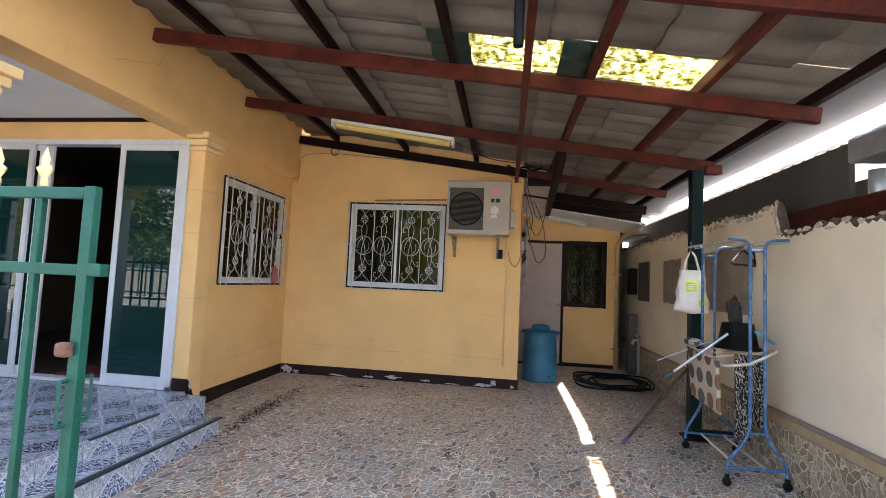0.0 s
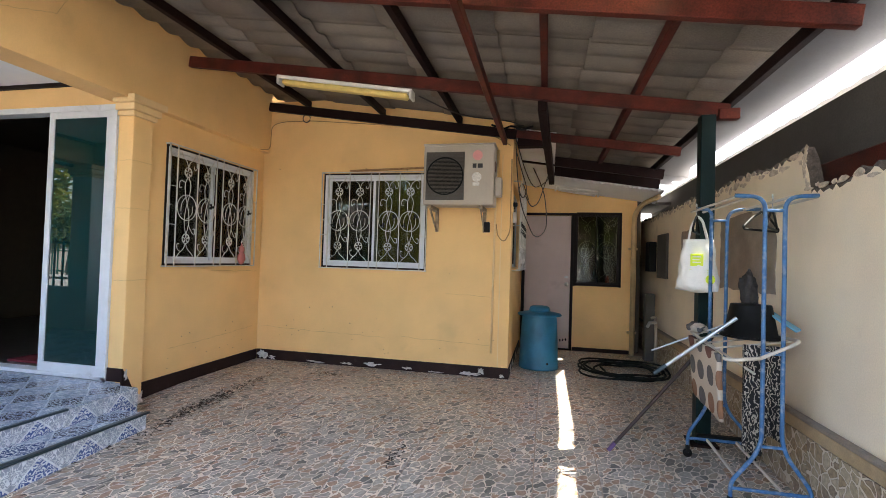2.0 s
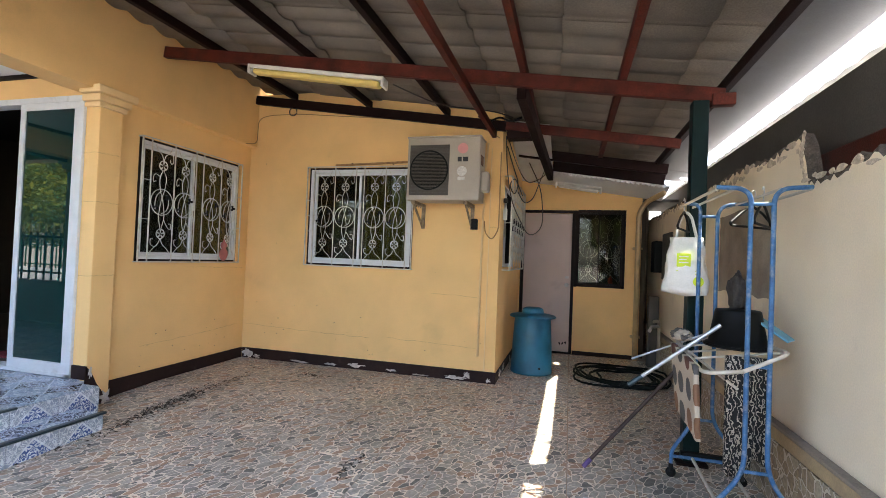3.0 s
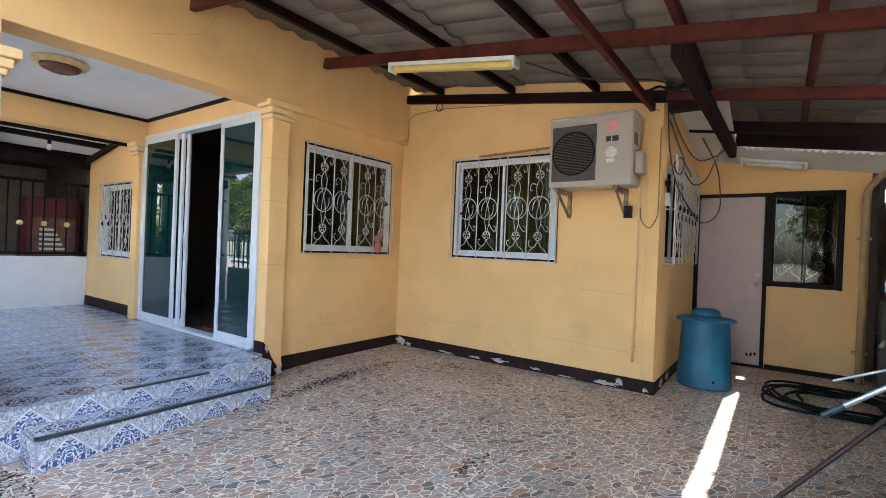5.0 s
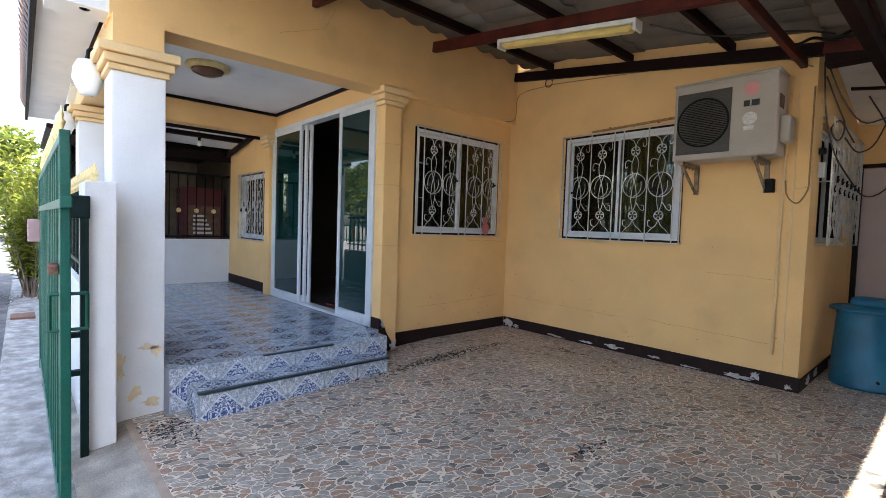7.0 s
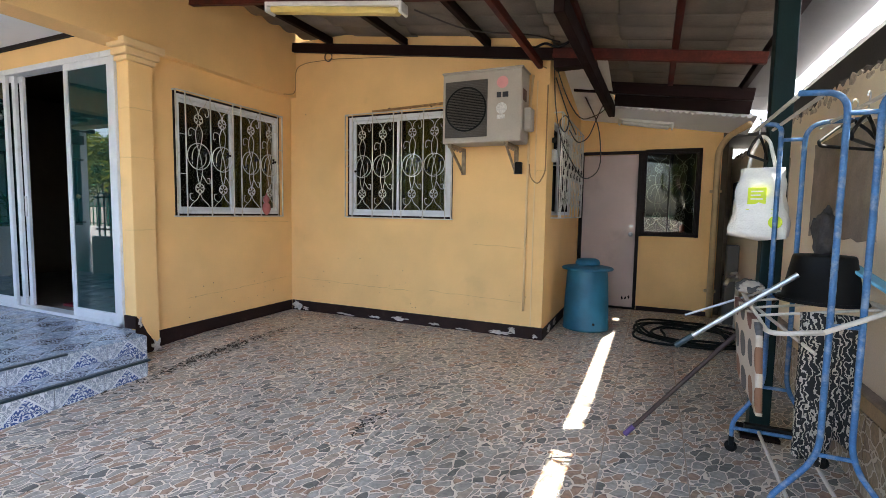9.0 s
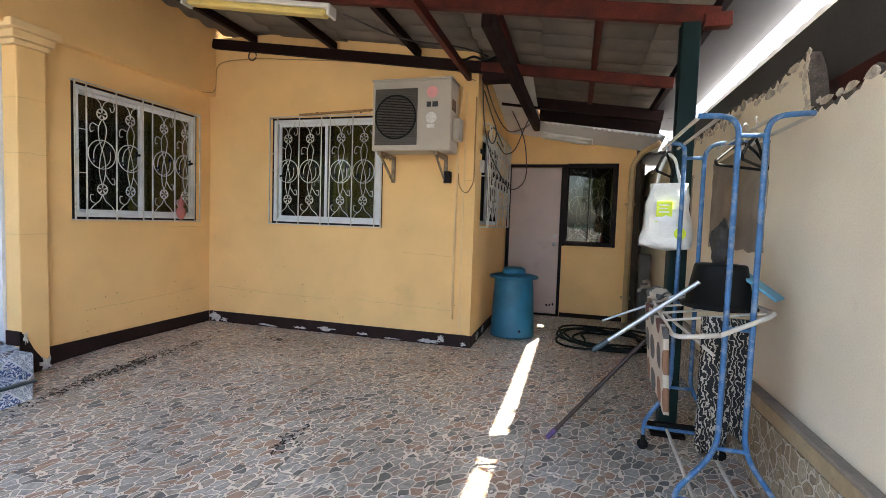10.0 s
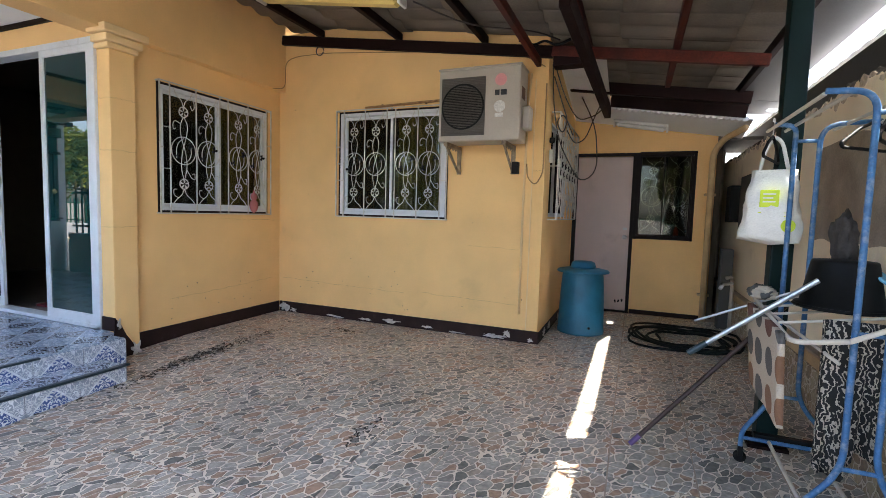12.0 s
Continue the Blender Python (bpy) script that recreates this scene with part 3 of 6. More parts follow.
structure("wall_upper", box(-7.1, -2.72, 4.42, 9.7, 2.86, 3.7), YELLOW, "ochre painted upper wall of the house")
structure("roof_house", box(-5.5, 0.4, 2.0, 9.9, 3.75, 3.85), ROOFTILE, "brown tiled roof of the house", "roof")
for name, x0, x1, y0, y1, z0, z1 in (("trim_ceiling", -5.1, -2.72, 4.24, 4.268, 2.665, 2.698), ("trim_ceiling_side", -5.1, -5.07, 2.36, 4.24, 2.665, 2.698), ("trim_annex", -5.35, -5.322, 2.36, 4.268, 2.36, 2.40)):
    structure(name, box(x0, x1, y0, y1, z0, z1), DARKTRIM, "thin dark brown trim under the ceiling", "trim")

def flake(cx, cz, w, h, seed, place):
    """An uneven flat scab of bare plaster; place turns (along, out, up) into the world."""
    rnd = random.Random(seed)
    b = bmesh.new()
    n = 20
    ring = [(cx + w / 2 * math.cos(2 * math.pi * k / n) * q, cz + h / 2 * math.sin(2 * math.pi * k / n) * q) for k, q in ((k, rnd.uniform(0.35, 1.2)) for k in range(n))]
    lo = [b.verts.new(place(u, 0.0, v)) for u, v in ring]
    hi = [b.verts.new(place(u, 0.005, v)) for u, v in ring]
    b.faces.new(hi)
    for k in range(n):
        b.faces.new((lo[k], lo[(k + 1) % n], hi[(k + 1) % n], hi[k]))
    bmesh.ops.recalc_face_normals(b, faces=b.faces[:])
    return b


# columns with moulded capitals


def column(name, x0, x1, y0, y1, z0, top, mat, label, sides):
    c = thing(name, label, "column", kind="structure")
    part("shaft", box(x0, x1, y0, y1, z0, top - 0.16, 0.008), mat, c)
    b = bmesh.new()
    for k, (g, lo, hi) in enumerate(((0.022, 0.16, 0.12), (0.045, 0.118, 0.062), (0.075, 0.06, 0.0))):
        box(x0 - g * sides[0], x1 + g * sides[1], y0 - g * sides[2], y1 + g * sides[3], top - lo, top - hi, 0.008, bm=b)
    part("capital", b, YELLOW_TRIM, c, "ochre stepped capital moulding")
    return c


column("column_front", -2.70, -2.37, 2.07, 2.38, -0.3, 2.32, WHITE, "white painted square porch column with an ochre capital", (1, 1, 1, 1))
structure("column_neck", box(-2.69, -2.38, 2.08, 2.37, 2.32, 2.53), YELLOW, "ochre painted block above the column capital", "column")
column("column_far", -5.42, -5.1, 2.1, 2.36, -0.3, 2.40, WHITE, "white painted square porch column with an ochre capital", (1, 1, 1, 1))
cb = column("column_wall", -2.622, -2.475, 4.262, 4.462, -0.1, 2.55, YELLOW, "ochre wall pier with a chipped capital moulding", (0, 1, 1, 1))
cbp = column("column_stub", -5.33, -5.16, 4.2, 4.268, PORCH, 2.42, YELLOW, "narrow ochre pilaster beside the sliding doors", (1, 1, 1, 0))

for k, (yy, zz, w_, h_) in enumerate(((2.33, 0.30, 0.10, 0.10), (2.2, 0.02, 0.12, 0.10), (2.12, 0.22, 0.07, 0.22), (2.3, -0.05, 0.14, 0.08), (2.28, 0.33, 0.12, 0.05))):
    tagged(obj("paint_flake", flake(yy, zz, w_, h_, 70 + k, lambda u, o, v: (-2.37 + o * 0.4, u, v)), material("old pale ochre paint", (0.8, 0.66, 0.42), 0.8)), "old ochre paint showing through the white column", "flaked paint", kind="structure")
# porch base, step, and their nosings
structure("porch_floor", box(-2.476, -2.235, 2.38, 4.185, -0.3, PORCH - 0.012, bm=box(-7.0, -2.476, 2.38, 4.27, -0.3, PORCH - 0.012)), WHITEGROUT, "raised porch floor of blue ornament tiles", "floor")
structure("step", box(-2.235, -1.985, 2.5, 4.02, -0.3, 0.062), WHITEGROUT, "low porch step faced with blue ornament tiles", "step")
st = thing("step_nosing", "dark teal worn step edging", "nosing", kind="structure")
part("strip", box(-2.005, -1.962, 2.495, 4.03, 0.060, 0.076, 0.004), STEPEDGE, st)
part("strip", box(-2.245, -2.215, 3.02, 3.62, PORCH - 0.010, PORCH + 0.004, 0.003), STEPEDGE, st, "broken dark edging")

# skirting, with patches where the paint has flaked
sk = thing("baseboard", "dark brown painted skirting with flaked patches", "baseboard", kind="structure")
part("board", box(-2.55, -2.535, 4.464, 6.197, -0.08, 0.118, 0.003), BASE, sk)
part("board", box(-2.535, 0.522, 6.197, 6.212, -0.08, 0.118, 0.003), BASE, sk)
part("board", box(0.51, 0.522, 6.212, 8.268, -0.08, 0.10, 0.003), BASE, sk)
part("board", box(1.29, 2.15, 8.255, 8.268, -0.08, 0.05, 0.003), BASE, sk)
b = bmesh.new()
prof = ((4.250, -0.1), (4.462, -0.1), (4.462, 0.03), (4.405, 0.05), (4.34, 0.15), (4.29, 0.26), (4.250, 0.30))
lo = [b.verts.new((-2.475, y, z)) for y, z in prof]
hi = [b.verts.new((-2.463, y, z)) for y, z in prof]
b.faces.new(hi)
for k in range(len(prof)):
    b.faces.new((lo[k], lo[(k + 1) % len(prof)], hi[(k + 1) % len(prof)], hi[k]))
bmesh.ops.recalc_face_normals(b, faces=b.faces[:])
part("board", b, BASE, sk, "dark brown paint chipped away aslant on the pier")
part("board", box(-2.62, -2.463, 4.25, 4.262, PORCH, 0.30, 0.003), BASE, sk)
part("board", box(-7.0, -5.33, 4.255, 4.268, PORCH, 0.33, 0.003), BASE, sk)


front = lambda u, o, v: (u, 6.197 - o, v)
for k, (u, v, w, h) in enumerate(((-2.46, 0.06, 0.15, 0.11), (-2.33, 0.03, 0.1, 0.05), (-1.05, 0.045, 0.22, 0.045), (-1.35, 0.03, 0.16, 0.03), (-1.75, 0.02, 0.3, 0.025), (-0.62, 0.03, 0.12, 0.03), (0.1, 0.03, 0.24, 0.05), (0.22, 0.07, 0.1, 0.08), (-0.3, 0.015, 0.2, 0.02), (0.45, 0.03, 0.06, 0.05))):
    part("plaster_flake", flake(u, v, w, h, k, front), PLASTER, sk, "pale flaked plaster patch")
part("plaster_flake", flake(4.425, 0.01, 0.11, 0.17, 31, lambda u, o, v: (-2.463 + o, u, v)), PLASTER, sk, "pale flaked plaster patch")
part("plaster_flake", flake(4.285, 0.245, 0.03, 0.10, 32, lambda u, o, v: (-2.463 + o, u, v)), PLASTER, sk, "pale flaked plaster patch")
for k, (yy, zz) in enumerate(((6.5, 0.05), (6.8, 0.06), (7.4, 0.04))):
    part("plaster_flake", flake(yy, zz, 0.16, 0.08, 40 + k, lambda u, o, v: (0.522 + o, u, v)), PLASTER, sk, "pale flaked plaster patch")


# hairline cracks and block joints in the render
CRACK = material("brown hairline crack", (0.42, 0.25, 0.10), 0.9)


def crack(pts, seed, label="fine hairline crack in the painted render"):
    rnd = random.Random(seed)
    out = []
    for p, q in zip(pts, pts[1:]):
        for k in range(12):
            v = Vector(p).lerp(Vector(q), k / 12)
            out.append(v + Vector((0, 0, rnd.uniform(-0.006, 0.006))))
    out.append(Vector(pts[-1]))
    return tagged(obj("wall_crack", tube(out, 0.0010, 4), CRACK), label, "crack", kind="structure")


crack([(-2.5, 6.2095, 0.40), (-1.5, 6.2095, 0.37), (-0.9, 6.2095, 0.36)], 1)
crack([(-0.7, 6.2095, 0.38), (0.3, 6.2095, 0.35)], 2)
crack([(-2.5495, 4.8, 0.36), (-2.5495, 5.6, 0.38), (-2.5495, 6.1, 0.41)], 3)
crack([(-0.2, 6.2095, 0.9), (0.3, 6.2095, 0.88)], 4)
crack([(-2.5495, 5.3, 1.08), (-2.5495, 6.15, 1.07)], 5)
for k, z in enumerate((1.02, 1.62, 2.02)):
    crack([(-2.62, 4.2615, z), (-2.4745, 4.2615, z), (-2.4745, 4.46, z + 0.004)], 10 + k, "faint block joint in the painted pier")
crack([(-2.465, 3.2, 2.75), (-2.465, 3.6, 2.9), (-2.465, 3.7, 3.1)], 14)
crack([(0.405, 6.2095, 1.62), (0.51, 6.2095, 1.62)], 15)
rnd = random.Random(77)
for k in range(26):
    u = rnd.uniform(-2.4, 0.4)
    tagged(obj("wall_chip", flake(u, rnd.uniform(0.14, 0.5) if k % 3 else rnd.uniform(0.5, 2.4), rnd.uniform(0.006, 0.016), rnd.uniform(0.006, 0.014), 200 + k, lambda a, o, v: (a, 6.21 - o * 0.15, v)), RUST), "small dark chip in the wall paint", "chip", kind="structure")
for k in range(14):
    tagged(obj("wall_chip", flake(rnd.uniform(4.6, 6.1), rnd.uniform(0.14, 0.5), rnd.uniform(0.006, 0.016), rnd.uniform(0.006, 0.014), 300 + k, lambda a, o, v: (-2.55 + o * 0.15, a, v)), RUST), "small dark chip in the wall paint", "chip", kind="structure")


# ---- windows with scrolled iron grilles ----
def ring_points(cx, cz, r, n=14, a0=0.0, a1=2 * math.pi, shrink=1.0):
    return [(cx + r * (1 + (shrink - 1) * k / n) * math.cos(a0 + (a1 - a0) * k / n), cz + r * (1 + (shrink - 1) * k / n) * math.sin(a0 + (a1 - a0) * k / n)) for k in range(n + (0 if abs(a1 - a0) > 6.28 and shrink == 1 else 1))]


def window(name, w, h, m, label, units=4, curtain=None, grille_out=0.05, grille=True, frame_mat=None, f=0.034, s=0.03, glass=None):
    """A sliding window: aluminium frame, two sashes, panes and an iron grille. Local x along, y inwards, z up; origin at the lower left."""
    fm = frame_mat or ALU
    o = thing(name, label, "window", kind="structure")
    o.matrix_world = m
    bars = ((0, w, 0, f), (0, w, h - f, h), (0, f, f, h - f), (w - f, w, f, h - f))
    b = bmesh.new()
    for x0, x1, z0, z1 in bars:
        box(x0, x1, -0.012, 0.07, z0, z1, 0.003, bm=b)
    part("window_frame", b, fm, o)
    # dark strip paints the shaded gap between frame and grille rods
    b = bmesh.new()
    e = 0.02
    for x0, x1, z0, z1 in ((-e, w + e, -e, 0), (-e, w + e, h, h + e), (-e, 0, 0, h), (w, w + e, 0, h)):
        box(x0, x1, -0.008, 0.012, z0, z1, bm=b)
    part("surround", b, DARKTRIM, o, "thin dark strip drawn for the shaded gap round the frame")
    for k in range(2):
        x0 = f + k * (w - 2 * f) / 2 - (0.02 if k else 0)
        x1 = f + (k + 1) * (w - 2 * f) / 2 + (0 if k else 0.02)
        y0 = 0.005 + 0.026 * (1 - k)
        sash = bmesh.new()
        for a, c, d, g in ((x0, x1, f, f + s), (x0, x1, h - f - s, h - f), (x0, x0 + s, f + s, h - f - s), (x1 - s, x1, f + s, h - f - s)):
            box(a, c, y0, y0 + 0.024, d, g, 0.002, bm=sash)
        so = part("sash", sash, fm, o)
        p = part("pane", box(x0 + s, x1 - s, y0 + 0.009, y0 + 0.014, f + s, h - f - s), glass or GLASS_WIN, so)
        p.visible_shadow = False
    if curtain is not None:
        b = bmesh.new()
        n = 60
        x0, x1 = (f, w - f) if curtain == 2 else (w / 2, w - f)
        top = [b.verts.new((x0 + (x1 - x0) * k / n, 0.16 + 0.018 * math.sin(k * 1.35), h + 0.03)) for k in range(n + 1)]
        bot = [b.verts.new((x0 + (x1 - x0) * k / n, 0.16 + 0.022 * math.sin(k * 1.35 + 0.4), -0.08)) for k in range(n + 1)]
        for k in range(n):
            b.faces.new((top[k], top[k + 1], bot[k + 1], bot[k]))
        part("curtain", b, CURTAIN, o, "olive cloth curtain behind the glass", True)
    if not grille:
        return o
    g = part("grille", box(-0.004, 0.006, -grille_out - 0.005, 0.0, h * 0.5, h * 0.5 + 0.01), IRON, o, "cream scrolled iron window grille")
    P = lambda u, v: (u, -grille_out, v)
    past = 0.030 if grille_out > 0 else 0.0
    for x0, x1, z0, z1 in ((-past, w + past, -past, 0.009 - past), (-past, w + past, h - 0.009 + past, h + past), (-past, 0.009 - past, 0.009 - past, h - 0.009 + past), (w - 0.009 + past, w + past, 0.009 - past, h - 0.009 + past)):
        part("bar", box(x0, x1, -grille_out - 0.006, -grille_out + 0.006, z0, z1), IRON, g)
    for x0, z0 in ((-past, -past), (w - 0.012 + past, -past), (-past, h - 0.012 + past), (w - 0.012 + past, h - 0.012 + past), (w / 2, -past), (w / 2, h - 0.012 + past)):
        part("stay", box(x0, x0 + 0.012, -grille_out, 0.02, z0, z0 + 0.012), IRON, g)
    groups = ((0.055, 0.475), (0.555, 0.965)) if units == 4 else ((0.04, 0.96),)
    per = 2 if units == 4 else units
    for g0, g1 in groups:
        cw = (g1 - g0) * w / per
        for k in range(per + 1):
            x = g0 * w + k * cw
            part("bar", box(x - 0.0046, x + 0.0046, -grille_out - 0.004, -grille_out + 0.004, 0.002 - past, h - 0.002 + past), IRON, g)
        for k in range(per):
            c = g0 * w + (k + 0.5) * cw
            Q = lambda *pts: [P(c + a * cw, v * h) for a, v in pts]
            sb = bmesh.new()
            for pts in (
                Q((-0.36, 0.985), (-0.24, 0.925), (-0.07, 0.905), (-0.01, 0.855)),
                Q((0.36, 0.985), (0.24, 0.925), (0.07, 0.905), (0.01, 0.855)),
                Q((0.22, 0.93), (0.40, 0.925), (0.43, 0.86), (0.32, 0.835), (0.27, 0.875)),
                Q((-0.02, 0.765), (-0.14, 0.70), (-0.10, 0.60), (0.08, 0.48), (0.13, 0.36), (0.02, 0.265)),
                Q((0.03, 0.765), (0.16, 0.71), (0.11, 0.61), (-0.05, 0.50), (-0.12, 0.36), (-0.02, 0.265)),
                Q((-0.14, 0.715), (-0.32, 0.735), (-0.41, 0.70), (-0.38, 0.655), (-0.29, 0.67)),
                Q((0.11, 0.34), (0.30, 0.27), (0.43, 0.26), (0.42, 0.315), (0.32, 0.31)),
                Q((-0.01, 0.175), (-0.10, 0.125), (-0.26, 0.10), (-0.42, 0.055)),
                Q((0.01, 0.175), (0.10, 0.125), (0.26, 0.10), (0.42, 0.055)),
                Q((-0.22, 0.105), (-0.40, 0.125), (-0.40, 0.175), (-0.30, 0.175)),
                Q((-0.27, 0.43), (-0.29, 0.50), (-0.20, 0.56), (0.0, 0.595)),
                Q((0.27, 0.53), (0.29, 0.47), (0.20, 0.42), (0.0, 0.395)),
            ):
                tube(rounded(pts, 0.2, 4), 0.0036, 5, bm=sb)
            tube([P(u, v) for u, v in ring_points(c, h * 0.495, min(cw * 0.46, 0.125), 24)], 0.0042, 5, closed=True, bm=sb)
            part("scroll", sb, IRON, g)
            for a, v in ((0.0, 0.81), (0.0, 0.22)):
                rr = min(cw * 0.17, 0.045)
                rb = bmesh.new()
                tube([P(x, z) for x, z in ring_points(c + a * cw, h * v, rr, 16)], 0.0046, 5, closed=True, bm=rb)
                for q in range(5):
                    t = 2 * math.pi * q / 5 + 0.3
                    tube([P(c + a * cw + 0.2 * rr * math.cos(t), h * v + 0.2 * rr * math.sin(t)), P(c + a * cw + 0.82 * rr * math.cos(t), h * v + 0.82 * rr * math.sin(t))], [0.003, 0.0085], 5, bm=rb)
                part("rosette", rb, IRON, g)
            for s in (-1, 1):
                lb = bmesh.new()
                for q in range(3):
                    t = math.pi / 2 + 2 * math.pi * q / 3 + 0.4 * s
                    tube([P(c + s * 0.26 * cw, h * (0.495 + 0.045 * s)), P(c + s * 0.26 * cw + 0.024 * math.cos(t), h * (0.495 + 0.045 * s) + 0.028 * math.sin(t))], [0.006, 0.015], 6, bm=lb)
                part("leaf_ornament", lb, BLACK, g, "small black leaf ornament")
    for v in (0.335, 0.665):
        part("stay", box(-past, groups[0][0] * w, -grille_out - 0.003, -grille_out + 0.003, h * v, h * v + 0.006), IRON, g)
        part("stay", box(groups[-1][1] * w, w + past, -grille_out - 0.003, -grille_out + 0.003, h * v, h * v + 0.006), IRON, g)
    return o


window("window_1", 1.27, 1.085, pose(-2.55, 4.715, 1.16) @ pose(0, 0, 0, 0, 0, 90), "white sliding window with a cream scrolled iron grille", curtain=0)
window("window_2", 1.242, 1.075, pose(-1.705, 6.21, 1.165), "white sliding window with a cream scrolled iron grille and olive curtain", curtain=0)
# panes here are matt dark colour in place of reflecting glass
window("window_3", 1.50, 0.98, pose(0.44, 6.5, 1.20) @ pose(0, 0, 0, 0, 0, 90), "white sliding window with a bulging iron grille", units=6, grille_out=0.15, glass=MATTPANE, f=0.022, s=0.02)
window("window_4", 1.04, 0.96, pose(-6.42, 4.27, 0.96), "white porch window with a cream scrolled iron grille", grille_out=0.05)
tagged(window("window_5", 0.60, 1.01, pose(1.32, 8.27, 0.99), "small dark-framed window with scrolled ironwork behind the pane", units=2, grille_out=-0.055, frame_mat=DARKTRIM, f=0.012, s=0.012), "small dark-framed window with scrolled ironwork behind the pane")
rail = thing("curtain_batten", "thin ochre painted batten above the window", "batten")
part("batten", bar((-1.39, 6.18, 2.285), (-0.42, 6.18, 2.315), 0.022, 0.022), material("weathered brown bamboo", (0.40, 0.21, 0.08), 0.8, var=0.35, scale=30), rail)
for x in (-1.2, -0.95, -0.7):
    part("nail", box(x, x + 0.012, 6.19, 6.212, 2.29, 2.315), RUST, rail)

# ---- sliding porch doors ----
dr = thing("door_1", "white aluminium sliding doors with green glass, standing half open", "door", kind="structure")
b = bmesh.new()
for x0, x1, z0, z1 in ((-5.17, -2.63, 2.44, 2.49), (-5.17, -2.63, PORCH, PORCH + 0.03), (-5.17, -5.12, PORCH, 2.44), (-2.68, -2.63, PORCH, 2.44)):
    box(x0, x1, 4.245, 4.36, z0, z1, 0.003, bm=b)
part("door_frame", b, ALU, dr)
for x0, x1, y0 in ((-5.12, -4.28, 4.25), (-5.06, -4.20, 4.285), (-4.98, -4.14, 4.32), (-3.34, -2.68, 4.25)):
    b = bmesh.new()
    s = 0.055
    z0, z1 = PORCH + 0.03, 2.44
    for a, c, d, g in ((x0, x1, z0, z0 + 0.08), (x0, x1, z1 - s, z1), (x0, x0 + s, z0 + 0.08, z1 - s), (x1 - s, x1, z0 + 0.08, z1 - s)):
        box(a, c, y0, y0 + 0.028, d, g, 0.003, bm=b)
    leaf = part("door_leaf", b, ALU, dr)
    p = part("pane", box(x0 + s, x1 - s, y0 + 0.011, y0 + 0.017, z0 + 0.08, z1 - s), GLASS_DOOR, leaf, "dark green tinted pane")
    p.visible_shadow = False
    if y0 > 4.3:
        part("handle", box(x1 - 0.04, x1 - 0.012, y0 - 0.012, y0, 1.1, 1.3, 0.004), CHROME, leaf)
tagged(obj("doormat", box(-4.1, -3.45, 4.55, 5.0, PORCH - 0.01, PORCH + 0.01, 0.004), REDMAT), "dark red doormat inside the open doors", "doormat")

# ---- back door ----
bd = thing("door_2", "faded pink painted flush door in a dark frame, shut", "door", kind="structure")
b = bmesh.new()
for x0, x1, z0, z1 in ((0.53, 0.575, 0.0, 1.99), (1.245, 1.285, 0.0, 1.99), (0.53, 1.32, 1.99, 2.03), (1.285, 1.32, 0.95, 1.99), (1.92, 1.955, 0.95, 2.04), (1.32, 1.955, 2.003, 2.04), (1.285, 1.955, 0.955, 0.99)):
    box(x0, x1, 8.25, 8.3, z0, z1, 0.002, bm=b)
part("door_frame", b, DARKTRIM, bd)
leaf = part("door_leaf", box(0.578, 1.242, 8.275, 8.31, 0.02, 1.985, 0.003), DOORPAINT, bd)
part("door_handle", lathe([(0.012, 0), (0.012, 0.03), (0.028, 0.035), (0.03, 0.055), (0.018, 0.068)], sides=16), CHROME, leaf, smooth=True).matrix_world = pose(1.19, 8.275, 0.97, 90, 0, 0)
part("lock_plate", box(1.165, 1.215, 8.268, 8.275, 1.06, 1.09), CHROME, leaf)
for k in range(3):
    part("hole", flake(1.12 + 0.04 * k, 0.13 + 0.01 * k, 0.03, 0.05, 60 + k, lambda u, o, v: (u, 8.275 - o, v)), BLACK, leaf, "dark worn hole")
part("threshold", box(0.53, 1.285, 8.25, 8.3, -0.005, 0.018), DARKTRIM, bd)

# ---- carport roof: sloping steel beams, purlins and sheets ----
SL = -0.14
under = lambda x: 3.035 + SL * (x + 2.48)
cr = thing("roof_carport", "rust-red steel carport frame under grey corrugated sheets", "roof", kind="structure")


def beam(y, x0, x1, mat, w=0.05, h=0.1, drop=0.0):
    return part("beam", bar((x0, y, under(x0) + h / 2 - drop), (x1, y, under(x1) + h / 2 - drop), w, h), mat, cr)


beam(2.38, -2.465, 2.25, STEEL_RED)
beam(3.48, -2.42, 2.25, STEEL_RED)
beam(4.84, -2.46, 2.18, STEEL_RED)
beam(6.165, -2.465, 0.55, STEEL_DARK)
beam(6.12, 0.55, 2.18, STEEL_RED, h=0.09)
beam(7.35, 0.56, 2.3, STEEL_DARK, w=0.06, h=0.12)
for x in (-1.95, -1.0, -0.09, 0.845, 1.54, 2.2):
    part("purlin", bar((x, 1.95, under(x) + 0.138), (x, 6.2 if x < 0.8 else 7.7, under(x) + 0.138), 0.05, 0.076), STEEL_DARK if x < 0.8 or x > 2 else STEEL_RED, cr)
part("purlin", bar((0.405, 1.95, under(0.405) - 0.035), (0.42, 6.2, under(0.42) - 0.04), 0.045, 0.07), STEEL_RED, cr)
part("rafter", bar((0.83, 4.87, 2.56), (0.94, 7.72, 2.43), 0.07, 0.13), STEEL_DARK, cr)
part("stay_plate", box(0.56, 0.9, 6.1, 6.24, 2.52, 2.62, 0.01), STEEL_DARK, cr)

PITCH, WAVE = 0.25, 0.5


